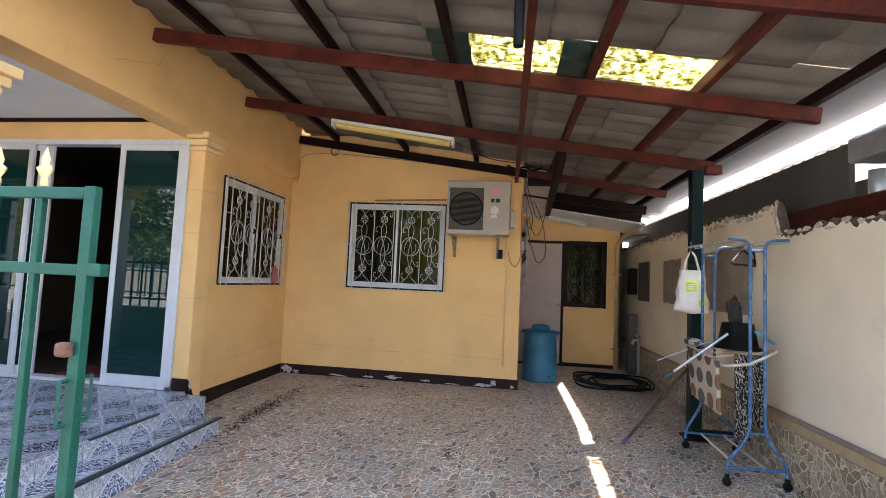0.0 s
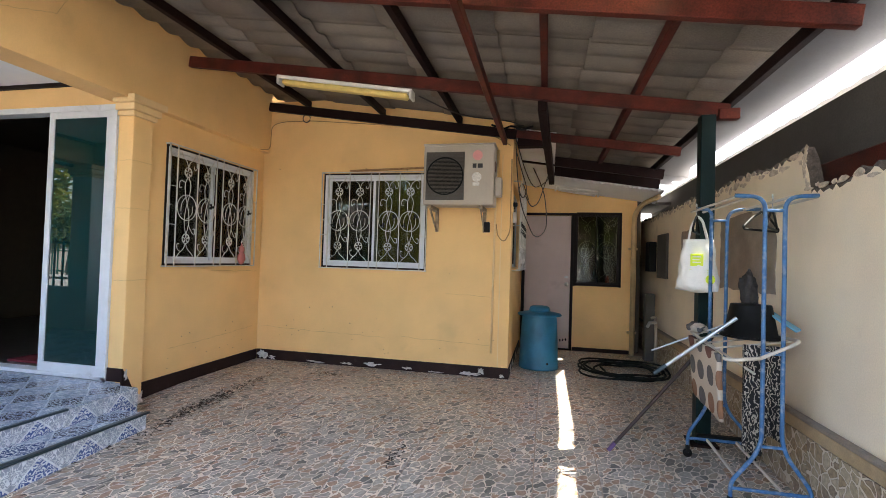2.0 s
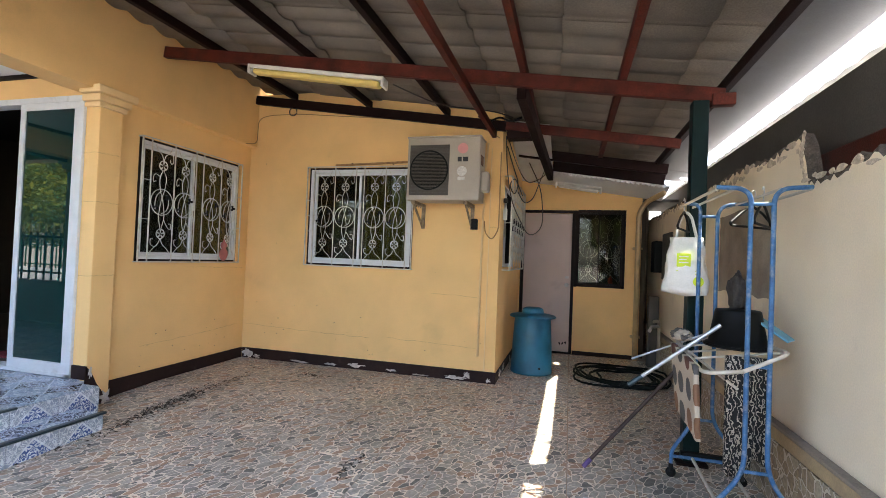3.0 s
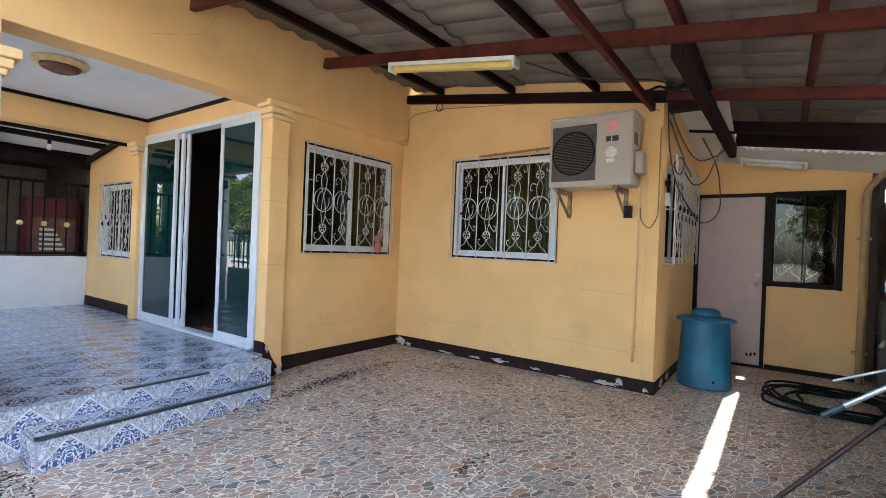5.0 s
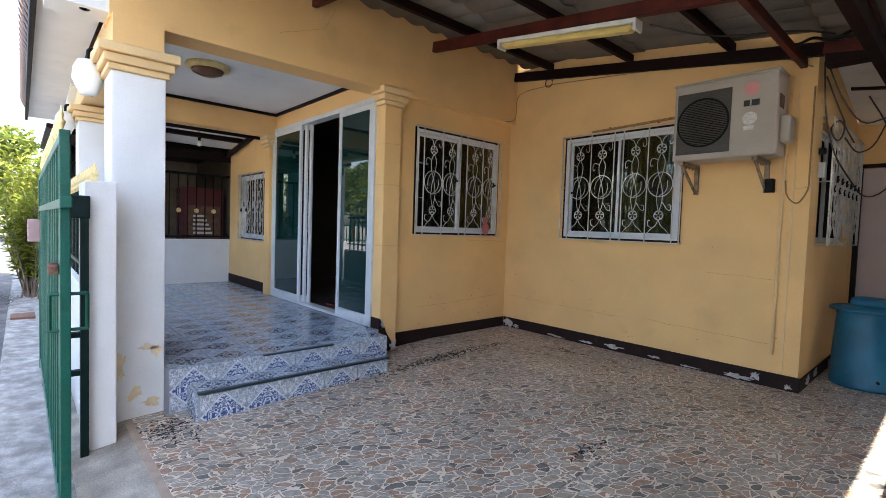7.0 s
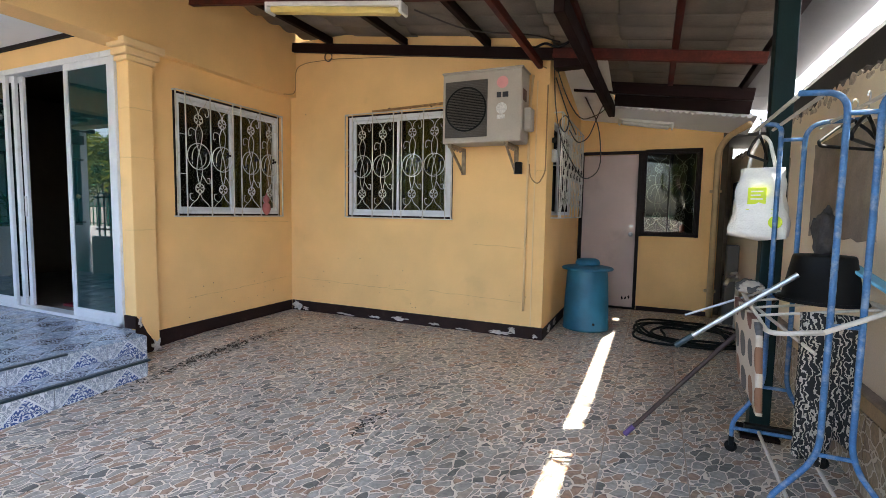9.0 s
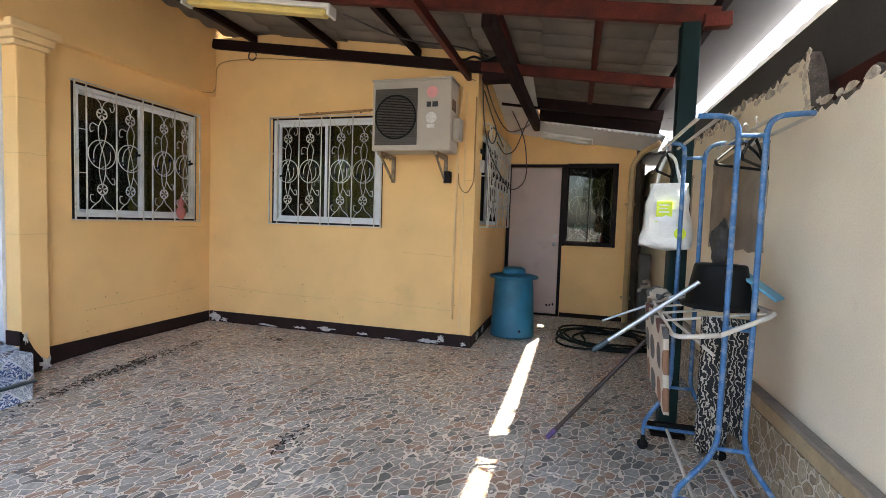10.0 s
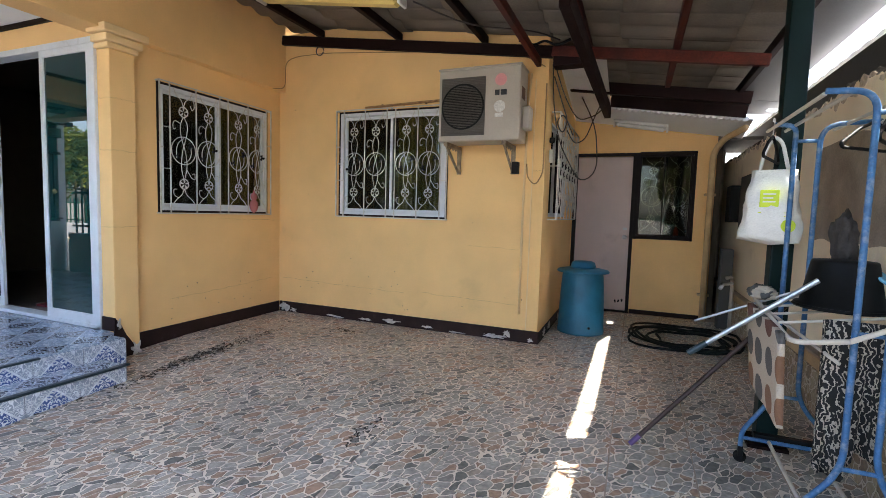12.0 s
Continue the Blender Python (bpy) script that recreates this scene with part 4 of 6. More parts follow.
def sheet(length, seed):
    """A grey sheet with two raised waves across its half metre; local x down the slope, y along, z up."""
    b = bmesh.new()
    n = 24
    prof = [(k / n * (WAVE + 0.03), 0.032 * (1 - abs(math.sin(math.pi * (k / n * (WAVE + 0.03)) / PITCH)) ** 1.3)) for k in range(n + 1)]
    top = [[b.verts.new((x, y, z + 0.007)) for y, z in prof] for x in (0, length)]
    bot = [[b.verts.new((x, y, z)) for y, z in prof] for x in (0, length)]
    for k in range(n):
        b.faces.new((top[0][k], top[1][k], top[1][k + 1], top[0][k + 1]))
        b.faces.new((bot[0][k], bot[0][k + 1], bot[1][k + 1], bot[1][k]))
        for e in (0, 1):
            b.faces.new((top[e][k], top[e][k + 1], bot[e][k + 1], bot[e][k]))
    for s in (0, n):
        b.faces.new((top[0][s], bot[0][s], bot[1][s], top[1][s]))
    bmesh.ops.recalc_face_normals(b, faces=b.faces[:])
    return b


rnd = random.Random(5)
cols = [-2.462, -1.6, -0.9, -0.2, 0.5, 1.2, 1.9, 2.32]
slope = math.degrees(math.atan(-SL))
mesh_of = {}
row_y = [1.70 + WAVE * k for k in range(13)]
for r, y in enumerate(row_y):
    edges = cols if r != 3 else [-2.462, -1.6, -0.9, -0.2, 0.0, 0.72, 0.86, 1.68, 2.32]
    for c, (x0, x1) in enumerate(zip(edges, edges[1:])):
        jog = rnd.uniform(-0.03, 0.03)
        if y > 6.2 and x1 < 0.3:
            continue
        if y > 6.2 and x0 < 0.3:
            x0 = 0.53
        first = c == 0
        sx = x0 + (0 if first else jog - 0.06)
        end = x1
        length = (end - sx) / math.cos(radians(slope)) + (0.03 if x1 < 2.3 else 0)
        light = r == 3 and c in (4, 6)
        dark = r == 3 and c in (3, 5)
        me = sheet(length, 0)
        ob = part("sheet", me, SKYLIGHT if light else SHEET_GREEN if dark else SHEET, cr, "translucent mossy sheet" if light else "dark green sheet end" if dark else "", True)
        lift = 0.176 + (0.0 if c % 2 else 0.014) + 0.004 * (r % 2)
        ob.matrix_local = pose(sx, y - 0.015, under(sx) + lift, 0, slope, 0)
# back eave of the house: a white sloping soffit
wb = thing("soffit_back", "white sloping corrugated eave over the back door", "soffit", kind="structure")
soff = lambda x, y: 2.47 - 0.15 * (x - 0.51) + 0.19 * (8.2 - y)
def soffit_board(x0, x1, y0, y1):
    b = bmesh.new()
    lo = [b.verts.new((x, y, soff(x, y))) for x, y in ((x0, y0), (x1, y0), (x1, y1), (x0, y1))]
    hi = [b.verts.new((v.co.x, v.co.y, v.co.z + 0.015)) for v in lo]
    b.faces.new(lo[::-1]), b.faces.new(hi)
    for k in range(4):
        b.faces.new((lo[k], lo[(k + 1) % 4], hi[(k + 1) % 4], hi[k]))
    return b
part("board", soffit_board(0.515, 0.97, 6.45, 8.27), WHITE, wb)
part("board", soffit_board(0.97, 2.4, 7.72, 8.27), WHITE, wb)
b = bmesh.new()
for k in range(24):
    x = 0.95 + k * 0.06
    tube([(x, 7.715, soff(x, 7.715) + 0.005), (x, 7.78, soff(x, 7.78) + 0.012)], 0.028, 8, bm=b)
part("corrugation", b, WHITE, wb)
part("closure", box(-0.2, 0.36, 8.28, 8.40, 2.86, 3.2), WHITE, wb)

FLAT = material("flat grey flashing sheet", (0.12, 0.12, 0.122), 0.6, var=0.12, dirt=0.15)
# pieces behind y 7.26 are added to end the sun strip and leave a dot
for y0, y1, x1 in ((1.60, 7.26, 2.585), (7.82, 8.16, 2.72), (8.16, 8.30, 2.615), (8.30, 8.5, 2.72)):
    part("edge_flashing", bar((2.2, (y0 + y1) / 2, under(2.2) + 0.165 - 0.007 * (x1 > 2.6)), (x1, (y0 + y1) / 2, under(x1) + 0.165 - 0.007 * (x1 > 2.6)), y1 - y0, 0.006, bevel=0), FLAT, cr, "flat grey edge flashing sheet")
# slanted filler, shaped so the strip of sun on the floor tapers
b = bmesh.new()
for dz in (0.158, 0.164):
    b.faces.new([b.verts.new((x, y, under(x) + dz)) for x, y in ((2.2, 7.26), (2.585, 7.26), (2.72, 7.82), (2.2, 7.82))])
part("edge_flashing", b, FLAT, cr, "added slanted flashing sheet tapering the sun strip")
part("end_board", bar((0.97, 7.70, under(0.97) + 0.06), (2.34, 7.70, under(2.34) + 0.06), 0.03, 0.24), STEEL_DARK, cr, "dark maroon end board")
post = thing("steel_post", "dark green square steel carport post on a foot plate", "post")
part("shaft", box(1.985, 2.085, 4.80, 4.90, -0.01, under(2.03) + 0.0, 0.006), GREEN_DARK, post)
part("foot_plate", box(1.94, 2.13, 4.755, 4.945, -0.012, 0.008, 0.003), STEEL_DARK, post)
part("head_plate", box(2.1, 2.24, 4.79, 4.86, under(2.1) - 0.03, under(2.1) + 0.05, 0.006), STEEL_RED, post)

hp = tagged(obj("hanging_pipe", tube([(0.345, 2.27, 2.30), (0.345, 2.27, 2.85)], 0.022, 12), BLACK), "short black pipe hanging from the carport roof", "pipe")

# ---- boundary wall ----
BROKEN = material("broken dark masonry", (0.085, 0.065, 0.05), 0.95, var=0.5, scale=25, bump=1.0, dirt=0.15, dirt_color=(0.35, 0.30, 0.24), dirt_scale=18)
rnd = random.Random(11)
b = bmesh.new()
ys = [1.9 + 0.03 * k for k in range(250)]
tops = []
for y in ys:
    if y < 4.20:
        z = 1.78 + 0.02 * math.sin(y * 9) + rnd.uniform(-0.02, 0.02)
    elif y < 4.26:
        z = 1.86 + (y - 4.2) * 3.0 + rnd.uniform(-0.06, 0.06)
    else:
        z = 2.02 + 0.012 * math.sin(y * 5) + rnd.uniform(-0.03, 0.01)
    tops.append(z)
rows = []
for y, z in zip(ys, tops):
    rows.append([b.verts.new((2.4, y, -0.3)), b.verts.new((2.4, y, z - 0.03)), b.verts.new((2.42 + rnd.uniform(-0.01, 0.02), y, z)), b.verts.new((2.47, y, z + rnd.uniform(-0.03, 0.0))), b.verts.new((2.47, y, -0.3))])
for A, B in zip(rows, rows[1:]):
    for k in range(4):
        f = b.faces.new((A[k], A[k + 1], B[k + 1], B[k]))
        f.material_index = 1 if k in (1, 2) else 0
b.faces.new(rows[0][::-1]), b.faces.new(rows[-1])
bmesh.ops.recalc_face_normals(b, faces=b.faces[:])
bw = tagged(obj("wall_boundary", b, [FENCEWALL, BROKEN]), "cream rendered boundary wall with a broken top", "wall", kind="structure")


def cement_patch(y0, y1, z0, z1, seed):
    rnd = random.Random(seed)
    pts = []
    n = 10
    for (ya, za), (yb, zb) in (((y0, z0), (y1, z0)), ((y1, z0), (y1, z1)), ((y1, z1), (y0, z1)), ((y0, z1), (y0, z0))):
        for k in range(n):
            pts.append((ya + (yb - ya) * k / n + rnd.uniform(-0.012, 0.012), za + (zb - za) * k / n + rnd.uniform(-0.012, 0.012)))
    b = bmesh.new()
    lo = [b.verts.new((2.401, y, z)) for y, z in pts]
    hi = [b.verts.new((2.394, y, z)) for y, z in pts]
    b.faces.new(hi)
    for k in range(len(pts)):
        b.faces.new((lo[k], lo[(k + 1) % len(pts)], hi[(k + 1) % len(pts)], hi[k]))
    bmesh.ops.recalc_face_normals(b, faces=b.faces[:])
    return b


part("cement_patch", cement_patch(4.60, 5.62, 1.11, 1.70, 3), CEMENT, bw, "bare cement patch in the render")
part("cement_patch", cement_patch(6.25, 6.85, 1.13, 1.68, 4), CEMENT, bw, "bare cement patch in the render")
def render_edge(seed):
    """Lumps of loose render along the broken wall top."""
    rnd = random.Random(seed)
    b = bmesh.new()
    def scab(y, z, w, h):
        n = 9
        out = rnd.uniform(0.002, 0.008)
        rim = [(y + w / 2 * math.cos(2 * math.pi * k / n) * rnd.uniform(0.5, 1.2), z + h / 2 * math.sin(2 * math.pi * k / n) * rnd.uniform(0.5, 1.2)) for k in range(n)]
        back = [b.verts.new((2.403, p, q)) for p, q in rim]
        face = [b.verts.new((2.40 - out * rnd.uniform(0.3, 1), p, q)) for p, q in rim]
        b.faces.new(face)
        for k in range(n):
            b.faces.new((back[k], back[(k + 1) % n], face[(k + 1) % n], face[k]))
    y = 4.28
    while y < 8.6:
        d = rnd.uniform(0.03, 0.13)
        scab(y + d / 2, 1.965 + rnd.uniform(-0.035, 0.03), d, rnd.uniform(0.025, 0.07))
        y += d * rnd.uniform(0.6, 1.3)
    for k in range(9):
        scab(4.245 + rnd.uniform(-0.03, 0.02), 1.79 + 0.028 * k, rnd.uniform(0.025, 0.06), rnd.uniform(0.03, 0.06))
    y = 1.95
    while y < 4.18:
        d = rnd.uniform(0.03, 0.12)
        scab(y + d / 2, 1.755 + rnd.uniform(-0.02, 0.025), d, rnd.uniform(0.02, 0.045))
        y += d * rnd.uniform(0.8, 1.8)
    bmesh.ops.recalc_face_normals(b, faces=b.faces[:])
    return b


part("render_edge", render_edge(4), material("loose broken render", (0.56, 0.46, 0.35), 0.95, var=0.3, scale=20, bump=0.9), bw, "crumbled render along the broken top")
part("ledge", box(2.345, 2.4, 1.95, 9.2, 0.415, 0.435, 0.008), CEMENT, bw, "rough grey cement ledge")
part("band", box(2.352, 2.4, 1.95, 9.2, 0.345, 0.413, 0.004), OCHREBAND, bw, "ochre tile band")
part("render_coat", box(2.362, 2.4, 1.95, 9.2, -0.2, 0.343), GROUT, bw)

# ---- next door, over the wall ----
nb = thing("neighbour_building", "neighbouring building with grey fascia and white metal roof", "building")
part("fascia", box(2.62, 2.66, 3.80, 9.6, 1.97, 2.35), FASCIA, nb, "grey weathered fascia board")
part("timber", box(2.60, 2.72, 2.2, 5.5, 1.80, 1.965, 0.01), STEEL_RED, nb, "red-brown timber beam")
part("wall", box(3.0, 3.1, 0.0, 10, -0.3, 2.2), FASCIA, nb)
b = bmesh.new()
box(2.60, 2.85, 3.3, 3.79, 2.2, 2.37, 0.02, bm=b)
part("gutter_box", b, GALV, nb, "dented galvanised gutter box")
part("downpipe", tube(rounded([(2.67, 3.6, 2.12), (2.67, 3.6, 1.9), (2.9, 3.5, 1.7)], 0.1), 0.06, 12), GALV, nb, smooth=True)
b = bmesh.new()
n = 90
lo = [b.verts.new((2.605, 0.6 + 0.1 * k, 2.365 + (0.012 if k % 2 else 0))) for k in range(n + 1)]
hi = [b.verts.new((7.5, 0.6 + 0.1 * k, 4.05 + (0.012 if k % 2 else 0))) for k in range(n + 1)]
for k in range(n):
    b.faces.new((lo[k], lo[k + 1], hi[k + 1], hi[k]))
part("roof", b, METALROOF, nb, "white ribbed metal roof sheet")
b = bmesh.new()
for i in range(7):
    for k in range(1, 60):
        x = 2.75 + i * 0.5
        box(x - 0.012, x + 0.012, 0.6 + 0.15 * k - 0.012, 0.6 + 0.15 * k + 0.012, 2.335 + (x - 2.6) * 0.35, 2.36 + (x - 2.6) * 0.35, bm=b)
part("roof_screw", b, FASCIA, nb)["kind"] = "stuff"

# ---- fixtures on the house wall ----
def batten_lamp(name, x0, x1, y, z0, z1, label, cover=LAMPTUBE):
    """A batten lamp whose ends hang at z0 and z1."""
    o = thing(name, label, "lamp")
    part("body", bar((x0, y, z0 + 0.05), (x1, y, z1 + 0.05), 0.10, 0.03), LAMPWHITE, o)
    part("diffuser", bar((x0 + 0.03, y, z0 + 0.012), (x1 - 0.03, y, z1 + 0.012), 0.085, 0.045, bevel=0.014), cover, o, "yellowed tube cover" if cover is LAMPTUBE else "")
    for x, z in ((x0, z0), (x1, z1)):
        part("end_cap", bar((x - 0.012, y, z + 0.025), (x + 0.012, y, z + 0.025), 0.105, 0.08, bevel=0.006), LAMPWHITE, o)
    return o


batten_lamp("batten_lamp", -1.44, -0.225, 4.745, 2.785, 2.60, "long fluorescent batten lamp with a yellowed cover, unlit")
batten_lamp("batten_lamp", 1.0, 1.6, 8.12, 2.355, 2.265, "small fluorescent batten lamp over the back door, unlit", LAMPWHITE)

BRACKET = material("stained cream steel", (0.30, 0.22, 0.14), 0.7, var=0.35, scale=18, dirt=0.4, dirt_color=(0.10, 0.05, 0.03), dirt_scale=20)
ac = thing("air_conditioner_unit", "aged cream outdoor air conditioner unit on wall brackets", "air conditioner", at=(-0.40, 5.83, 1.85))
W, D, H = 0.75, 0.27, 0.63
part("casing", box(0, W, 0, D, 0, H, 0.015), ACWHITE, ac)
part("lid", box(-0.006, W + 0.006, -0.006, D + 0.006, H - 0.004, H + 0.014, 0.005), ACWHITE, ac)
part("fan_panel", box(0.03, 0.44, -0.008, 0.002, 0.05, 0.555, 0.004), ACGRILLE, ac)
b = bmesh.new()
for k in range(34):
    z = 0.062 + k * 0.0142
    box(0.034, 0.436, -0.014, -0.008, z, z + 0.006, bm=b)
part("fan_guard", b, ACGRILLE, ac, "fine horizontal guard wires")["kind"] = "stuff"
fan = part("fan", lathe([(0.2, 0), (0.2, 0.006), (0.185, 0.006), (0.185, 0.0)], sides=40), BLACK, ac, "dark round fan opening")
fan.matrix_local = pose(0.235, -0.0085, 0.30, 90, 0, 0)
part("badge", lathe([(0.052, 0), (0.052, 0.003)], sides=28), REDLABEL, ac, "faded pink round badge").matrix_local = pose(0.575, -0.001, 0.515, 90, 0, 0)
b = bmesh.new()
box(0.525, 0.565, -0.004, 0, 0.385, 0.43, bm=b), box(0.578, 0.63, -0.004, 0, 0.385, 0.43, bm=b)
part("marking", b, LETTER, ac, "two plain dark printed blocks")
part("sticker", lathe([(0.05, 0), (0.05, 0.002)], sides=20), STICKER, ac).matrix_local = pose(0.57, -0.001, 0.29, 90, 0, 0)
part("sticker", box(0.53, 0.60, -0.003, 0.001, 0.20, 0.235), STICKER, ac)
part("valve_cover", box(W, W + 0.07, 0.07, 0.21, 0.10, 0.30, 0.015), ACWHITE, ac)
part("handle_recess", box(W - 0.002, W + 0.004, 0.04, 0.16, 0.36, 0.46, 0.003), RUST, ac)
for x in (0.06, 0.60):
    b = bmesh.new()
    box(x, x + 0.035, 0.0, 0.38, -0.035, -0.001, bm=b)
    box(x, x + 0.035, 0.352, 0.38, -0.26, -0.035, bm=b)
    bar((x + 0.017, 0.02, -0.03), (x + 0.017, 0.36, -0.25), 0.03, 0.012, up=(1, 0, 0), bm=b)
    for k in range(4):
        box(x + 0.005, x + 0.012, 0.06 + 0.07 * k, 0.085 + 0.07 * k, -0.05, -0.03, bm=b)
    part("bracket", b, BRACKET, ac, "rusty slotted steel bracket")
part("cable_box", box(0.62, 0.68, 0.30, 0.37, -0.26, -0.15, 0.006), BLACK, ac)

cond = tagged(obj("conduit", tube(rounded([(0.33, 6.195, 0.27), (0.33, 6.195, 1.35), (0.34, 6.195, 2.25), (0.36, 6.195, 2.5)], 0.05), 0.011, 8), YELLOW_TRIM, True), "thin ochre painted conduit down the wall", "conduit")
tagged(obj("wall_trim", box(0.395, 0.405, 6.2, 6.212, 0.12, 2.45), YELLOW_TRIM), "narrow ochre moulding near the wall corner", "trim", kind="structure")


def cable(name, pts, r, mat, label, round_by=0.08):
    return tagged(obj(name, tube(rounded(pts, round_by, 4), r, 6), mat, True), label, "cable")


cable("cable", [(-2.46, 6.0, 2.52), (-2.455, 6.19, 2.56), (-2.45, 6.19, 2.86), (-2.3, 6.19, 2.9), (-1.9, 6.19, 2.9), (-1.2, 6.19, 2.84), (-0.3, 6.19, 2.76), (0.3, 6.19, 2.66), (0.48, 6.19, 2.55)], 0.0045, WIRE, "thin dark cable along the top of the wall")
cable("cable", [(-1.98 + 0.05 * math.cos(a), 6.185, 2.93 + 0.05 * math.sin(a)) for a in [k * 0.6 for k in range(11)]], 0.006, WIREDARK, "small coil of thin dark cable")
cable("cable", [(0.53, 6.3, 2.6), (0.56, 6.25, 2.2), (0.60, 6.4, 1.9), (0.75, 6.9, 1.55), (0.9, 7.2, 1.7), (0.85, 7.3, 2.2), (0.7, 7.2, 2.5)], 0.006, WIREDARK, "loose dark cable hanging in a loop", 0.3)
cable("cable", [(0.53, 6.32, 2.65), (0.62, 6.4, 2.35), (0.72, 6.7, 2.15), (0.86, 7.2, 2.3), (0.93, 7.6, 2.5)], 0.006, WIREDARK, "loose dark cable hanging in a loop", 0.3)
cable("cable", [(0.35, 6.18, 1.68), (0.37, 6.14, 1.55), (0.44, 6.16, 1.48), (0.50, 6.19, 1.6), (0.50, 6.19, 2.4)], 0.006, WIRE, "thin ochre cable beside the unit", 0.05)
cable("cable", [(-0.2, 4.86, 2.66), (0.1, 5.2, 2.58), (0.5, 5.5, 2.62), (0.62, 6.05, 2.72)], 0.006, WIREDARK, "thin dark cable slung under the roof", 0.3)
cable("cable", [(0.54, 6.34, 2.5), (0.60, 6.42, 2.3), (0.66, 6.5, 2.12), (0.62, 6.46, 1.98), (0.56, 6.44, 2.1), (0.60, 6.6, 2.22), (0.66, 6.9, 2.05)], 0.006, WIREDARK, "loose dark cable hanging in a loop", 0.12)
cable("cable", [(0.93, 7.3, 2.52), (0.86, 7.1, 2.3), (0.78, 6.95, 2.0), (0.70, 6.7, 1.93), (0.64, 6.6, 2.05)], 0.006, WIREDARK, "loose dark cable hanging in a loop", 0.2)
cable("cable", [(0.30, 5.9, 2.70), (0.42, 5.96, 2.66), (0.50, 6.0, 2.72), (0.60, 6.02, 2.66), (0.72, 6.0, 2.70)], 0.011, BLACK, "short black cable bundle on the roof beam", 0.06)
bulb = thing("light_bulb", "small unlit bulb hanging from the annex ceiling", "lamp", at=(-6.1, 3.55, 2.52))
part("cord", tube([(0, 0, 0.06), (0, 0, -0.12)], 0.004, 6), BLACK, bulb)
part("holder", lathe([(0.016, -0.12), (0.02, -0.125), (0.02, -0.165), (0.016, -0.17)], sides=12), BLACK, bulb)
part("glass", lathe([(0.014, -0.17), (0.03, -0.2), (0.032, -0.225), (0.018, -0.248), (0.004, -0.252)], sides=14), GLOBE, bulb, smooth=True)
bottle = thing("bottle", "small orange-red bottle on the sill behind the back window", "bottle", at=(1.78, 8.36, 0.99))
part("body", lathe([(0.026, 0), (0.03, 0.004), (0.03, 0.09), (0.012, 0.115), (0.012, 0.13)], sides=14), material("orange-red plastic", (0.55, 0.09, 0.03), 0.4), bottle, smooth=True)
part("cap", lathe([(0.014, 0.128), (0.014, 0.15), (0.01, 0.152)], sides=12), LAMPWHITE, bottle)
sw = thing("switch_box", "small dark fuse box beside the side window", "switch box")
part("box", box(0.512, 0.55, 6.40, 6.46, 1.72, 1.84, 0.005), LAMPWHITE, sw)
part("knob", box(0.512, 0.56, 6.38, 6.42, 1.90, 1.95, 0.01), BLACK, sw)

dp = thing("drain_pipe", "aged cream plastic drain pipe down the back wall", "pipe")
part("pipe", tube(rounded([(2.11, 8.2, -0.01), (2.11, 8.2, 2.0), (2.2, 8.15, 2.15), (2.33, 7.7, 2.2)], 0.12), 0.034, 14), PVC, dp, smooth=True)
for z in (0.3, 1.5):
    part("clip", box(2.05, 2.17, 8.19, 8.268, z, z + 0.03, 0.004), PVC, dp)
tap = thing("garden_tap", "grey water pipe with a tap beside the wall", "tap")
part("pipe", tube(rounded([(2.30, 7.6, -0.01), (2.30, 7.6, 0.62), (2.22, 7.45, 0.62)], 0.05), 0.018, 10), ACWHITE, tap, smooth=True)
part("tap", tube([(2.30, 7.6, 0.55), (2.2, 7.5, 0.55), (2.17, 7.46, 0.5)], 0.02, 10), CHROME, tap, smooth=True)
part("meter", box(2.22, 2.34, 7.85, 8.0, -0.01, 0.9, 0.01), FASCIA, tap, "grey weathered board")

toy = tagged(obj("hanging_toy", lathe([(0.004, 0.16), (0.012, 0.13), (0.03, 0.11), (0.034, 0.08), (0.02, 0.055), (0.04, 0.03), (0.045, -0.02), (0.03, -0.06), (0.008, -0.08)], sides=14), PINKTOY, True), "small pink cloth charm tied to the window grille", "charm")
toy.matrix_world = pose(-2.462, 5.72, 1.23)

# ---- porch fittings ----
pl = thing("ceiling_lamp", "round amber glass ceiling lamp with an ochre rim", "lamp", at=(-3.62, 2.98, 2.70))
part("rim", lathe([(0.19, 0), (0.2, -0.02), (0.18, -0.045), (0.15, -0.05)], sides=36), GOLD, pl, smooth=True)
part("bowl", lathe([(0.15, -0.045), (0.13, -0.075), (0.08, -0.095), (0.02, -0.1)], sides=36), material("amber glass", (0.16, 0.07, 0.03), 0.2), pl, smooth=True)

wl = thing("wall_lamp", "white globe lamp on a curved bracket at the column", "lamp", at=(-2.76, 1.985, 2.05))
part("globe", lathe([(0.02, 0.24), (0.06, 0.23), (0.085, 0.17), (0.09, 0.1), (0.06, 0.03), (0.05, 0)], sides=24), GLOBE, wl, smooth=True)
part("bracket", tube(rounded([(0, 0, 0.24), (0, 0.0, 0.32), (0.0, 0.10, 0.30)], 0.06), 0.012, 8), BLACK, wl)
wl2 = copy_thing(wl, pose(-5.26, 2.0, 2.1))
eave = thing("porch_eave", "white boarded eave with brown fascia and tiles", "eave", kind="structure")
part("soffit", box(-9.0, -2.5, 1.73, 2.12, 2.80, 2.83), WHITE, eave)
part("fascia", box(-9.0, -2.5, 1.69, 1.73, 2.74, 2.96, 0.005), DARKTRIM, eave, "brown fascia board")
part("gable", box(-2.72, -2.48, 1.75, 2.07, 2.55, 3.8), WHITE, eave)
b = bmesh.new()
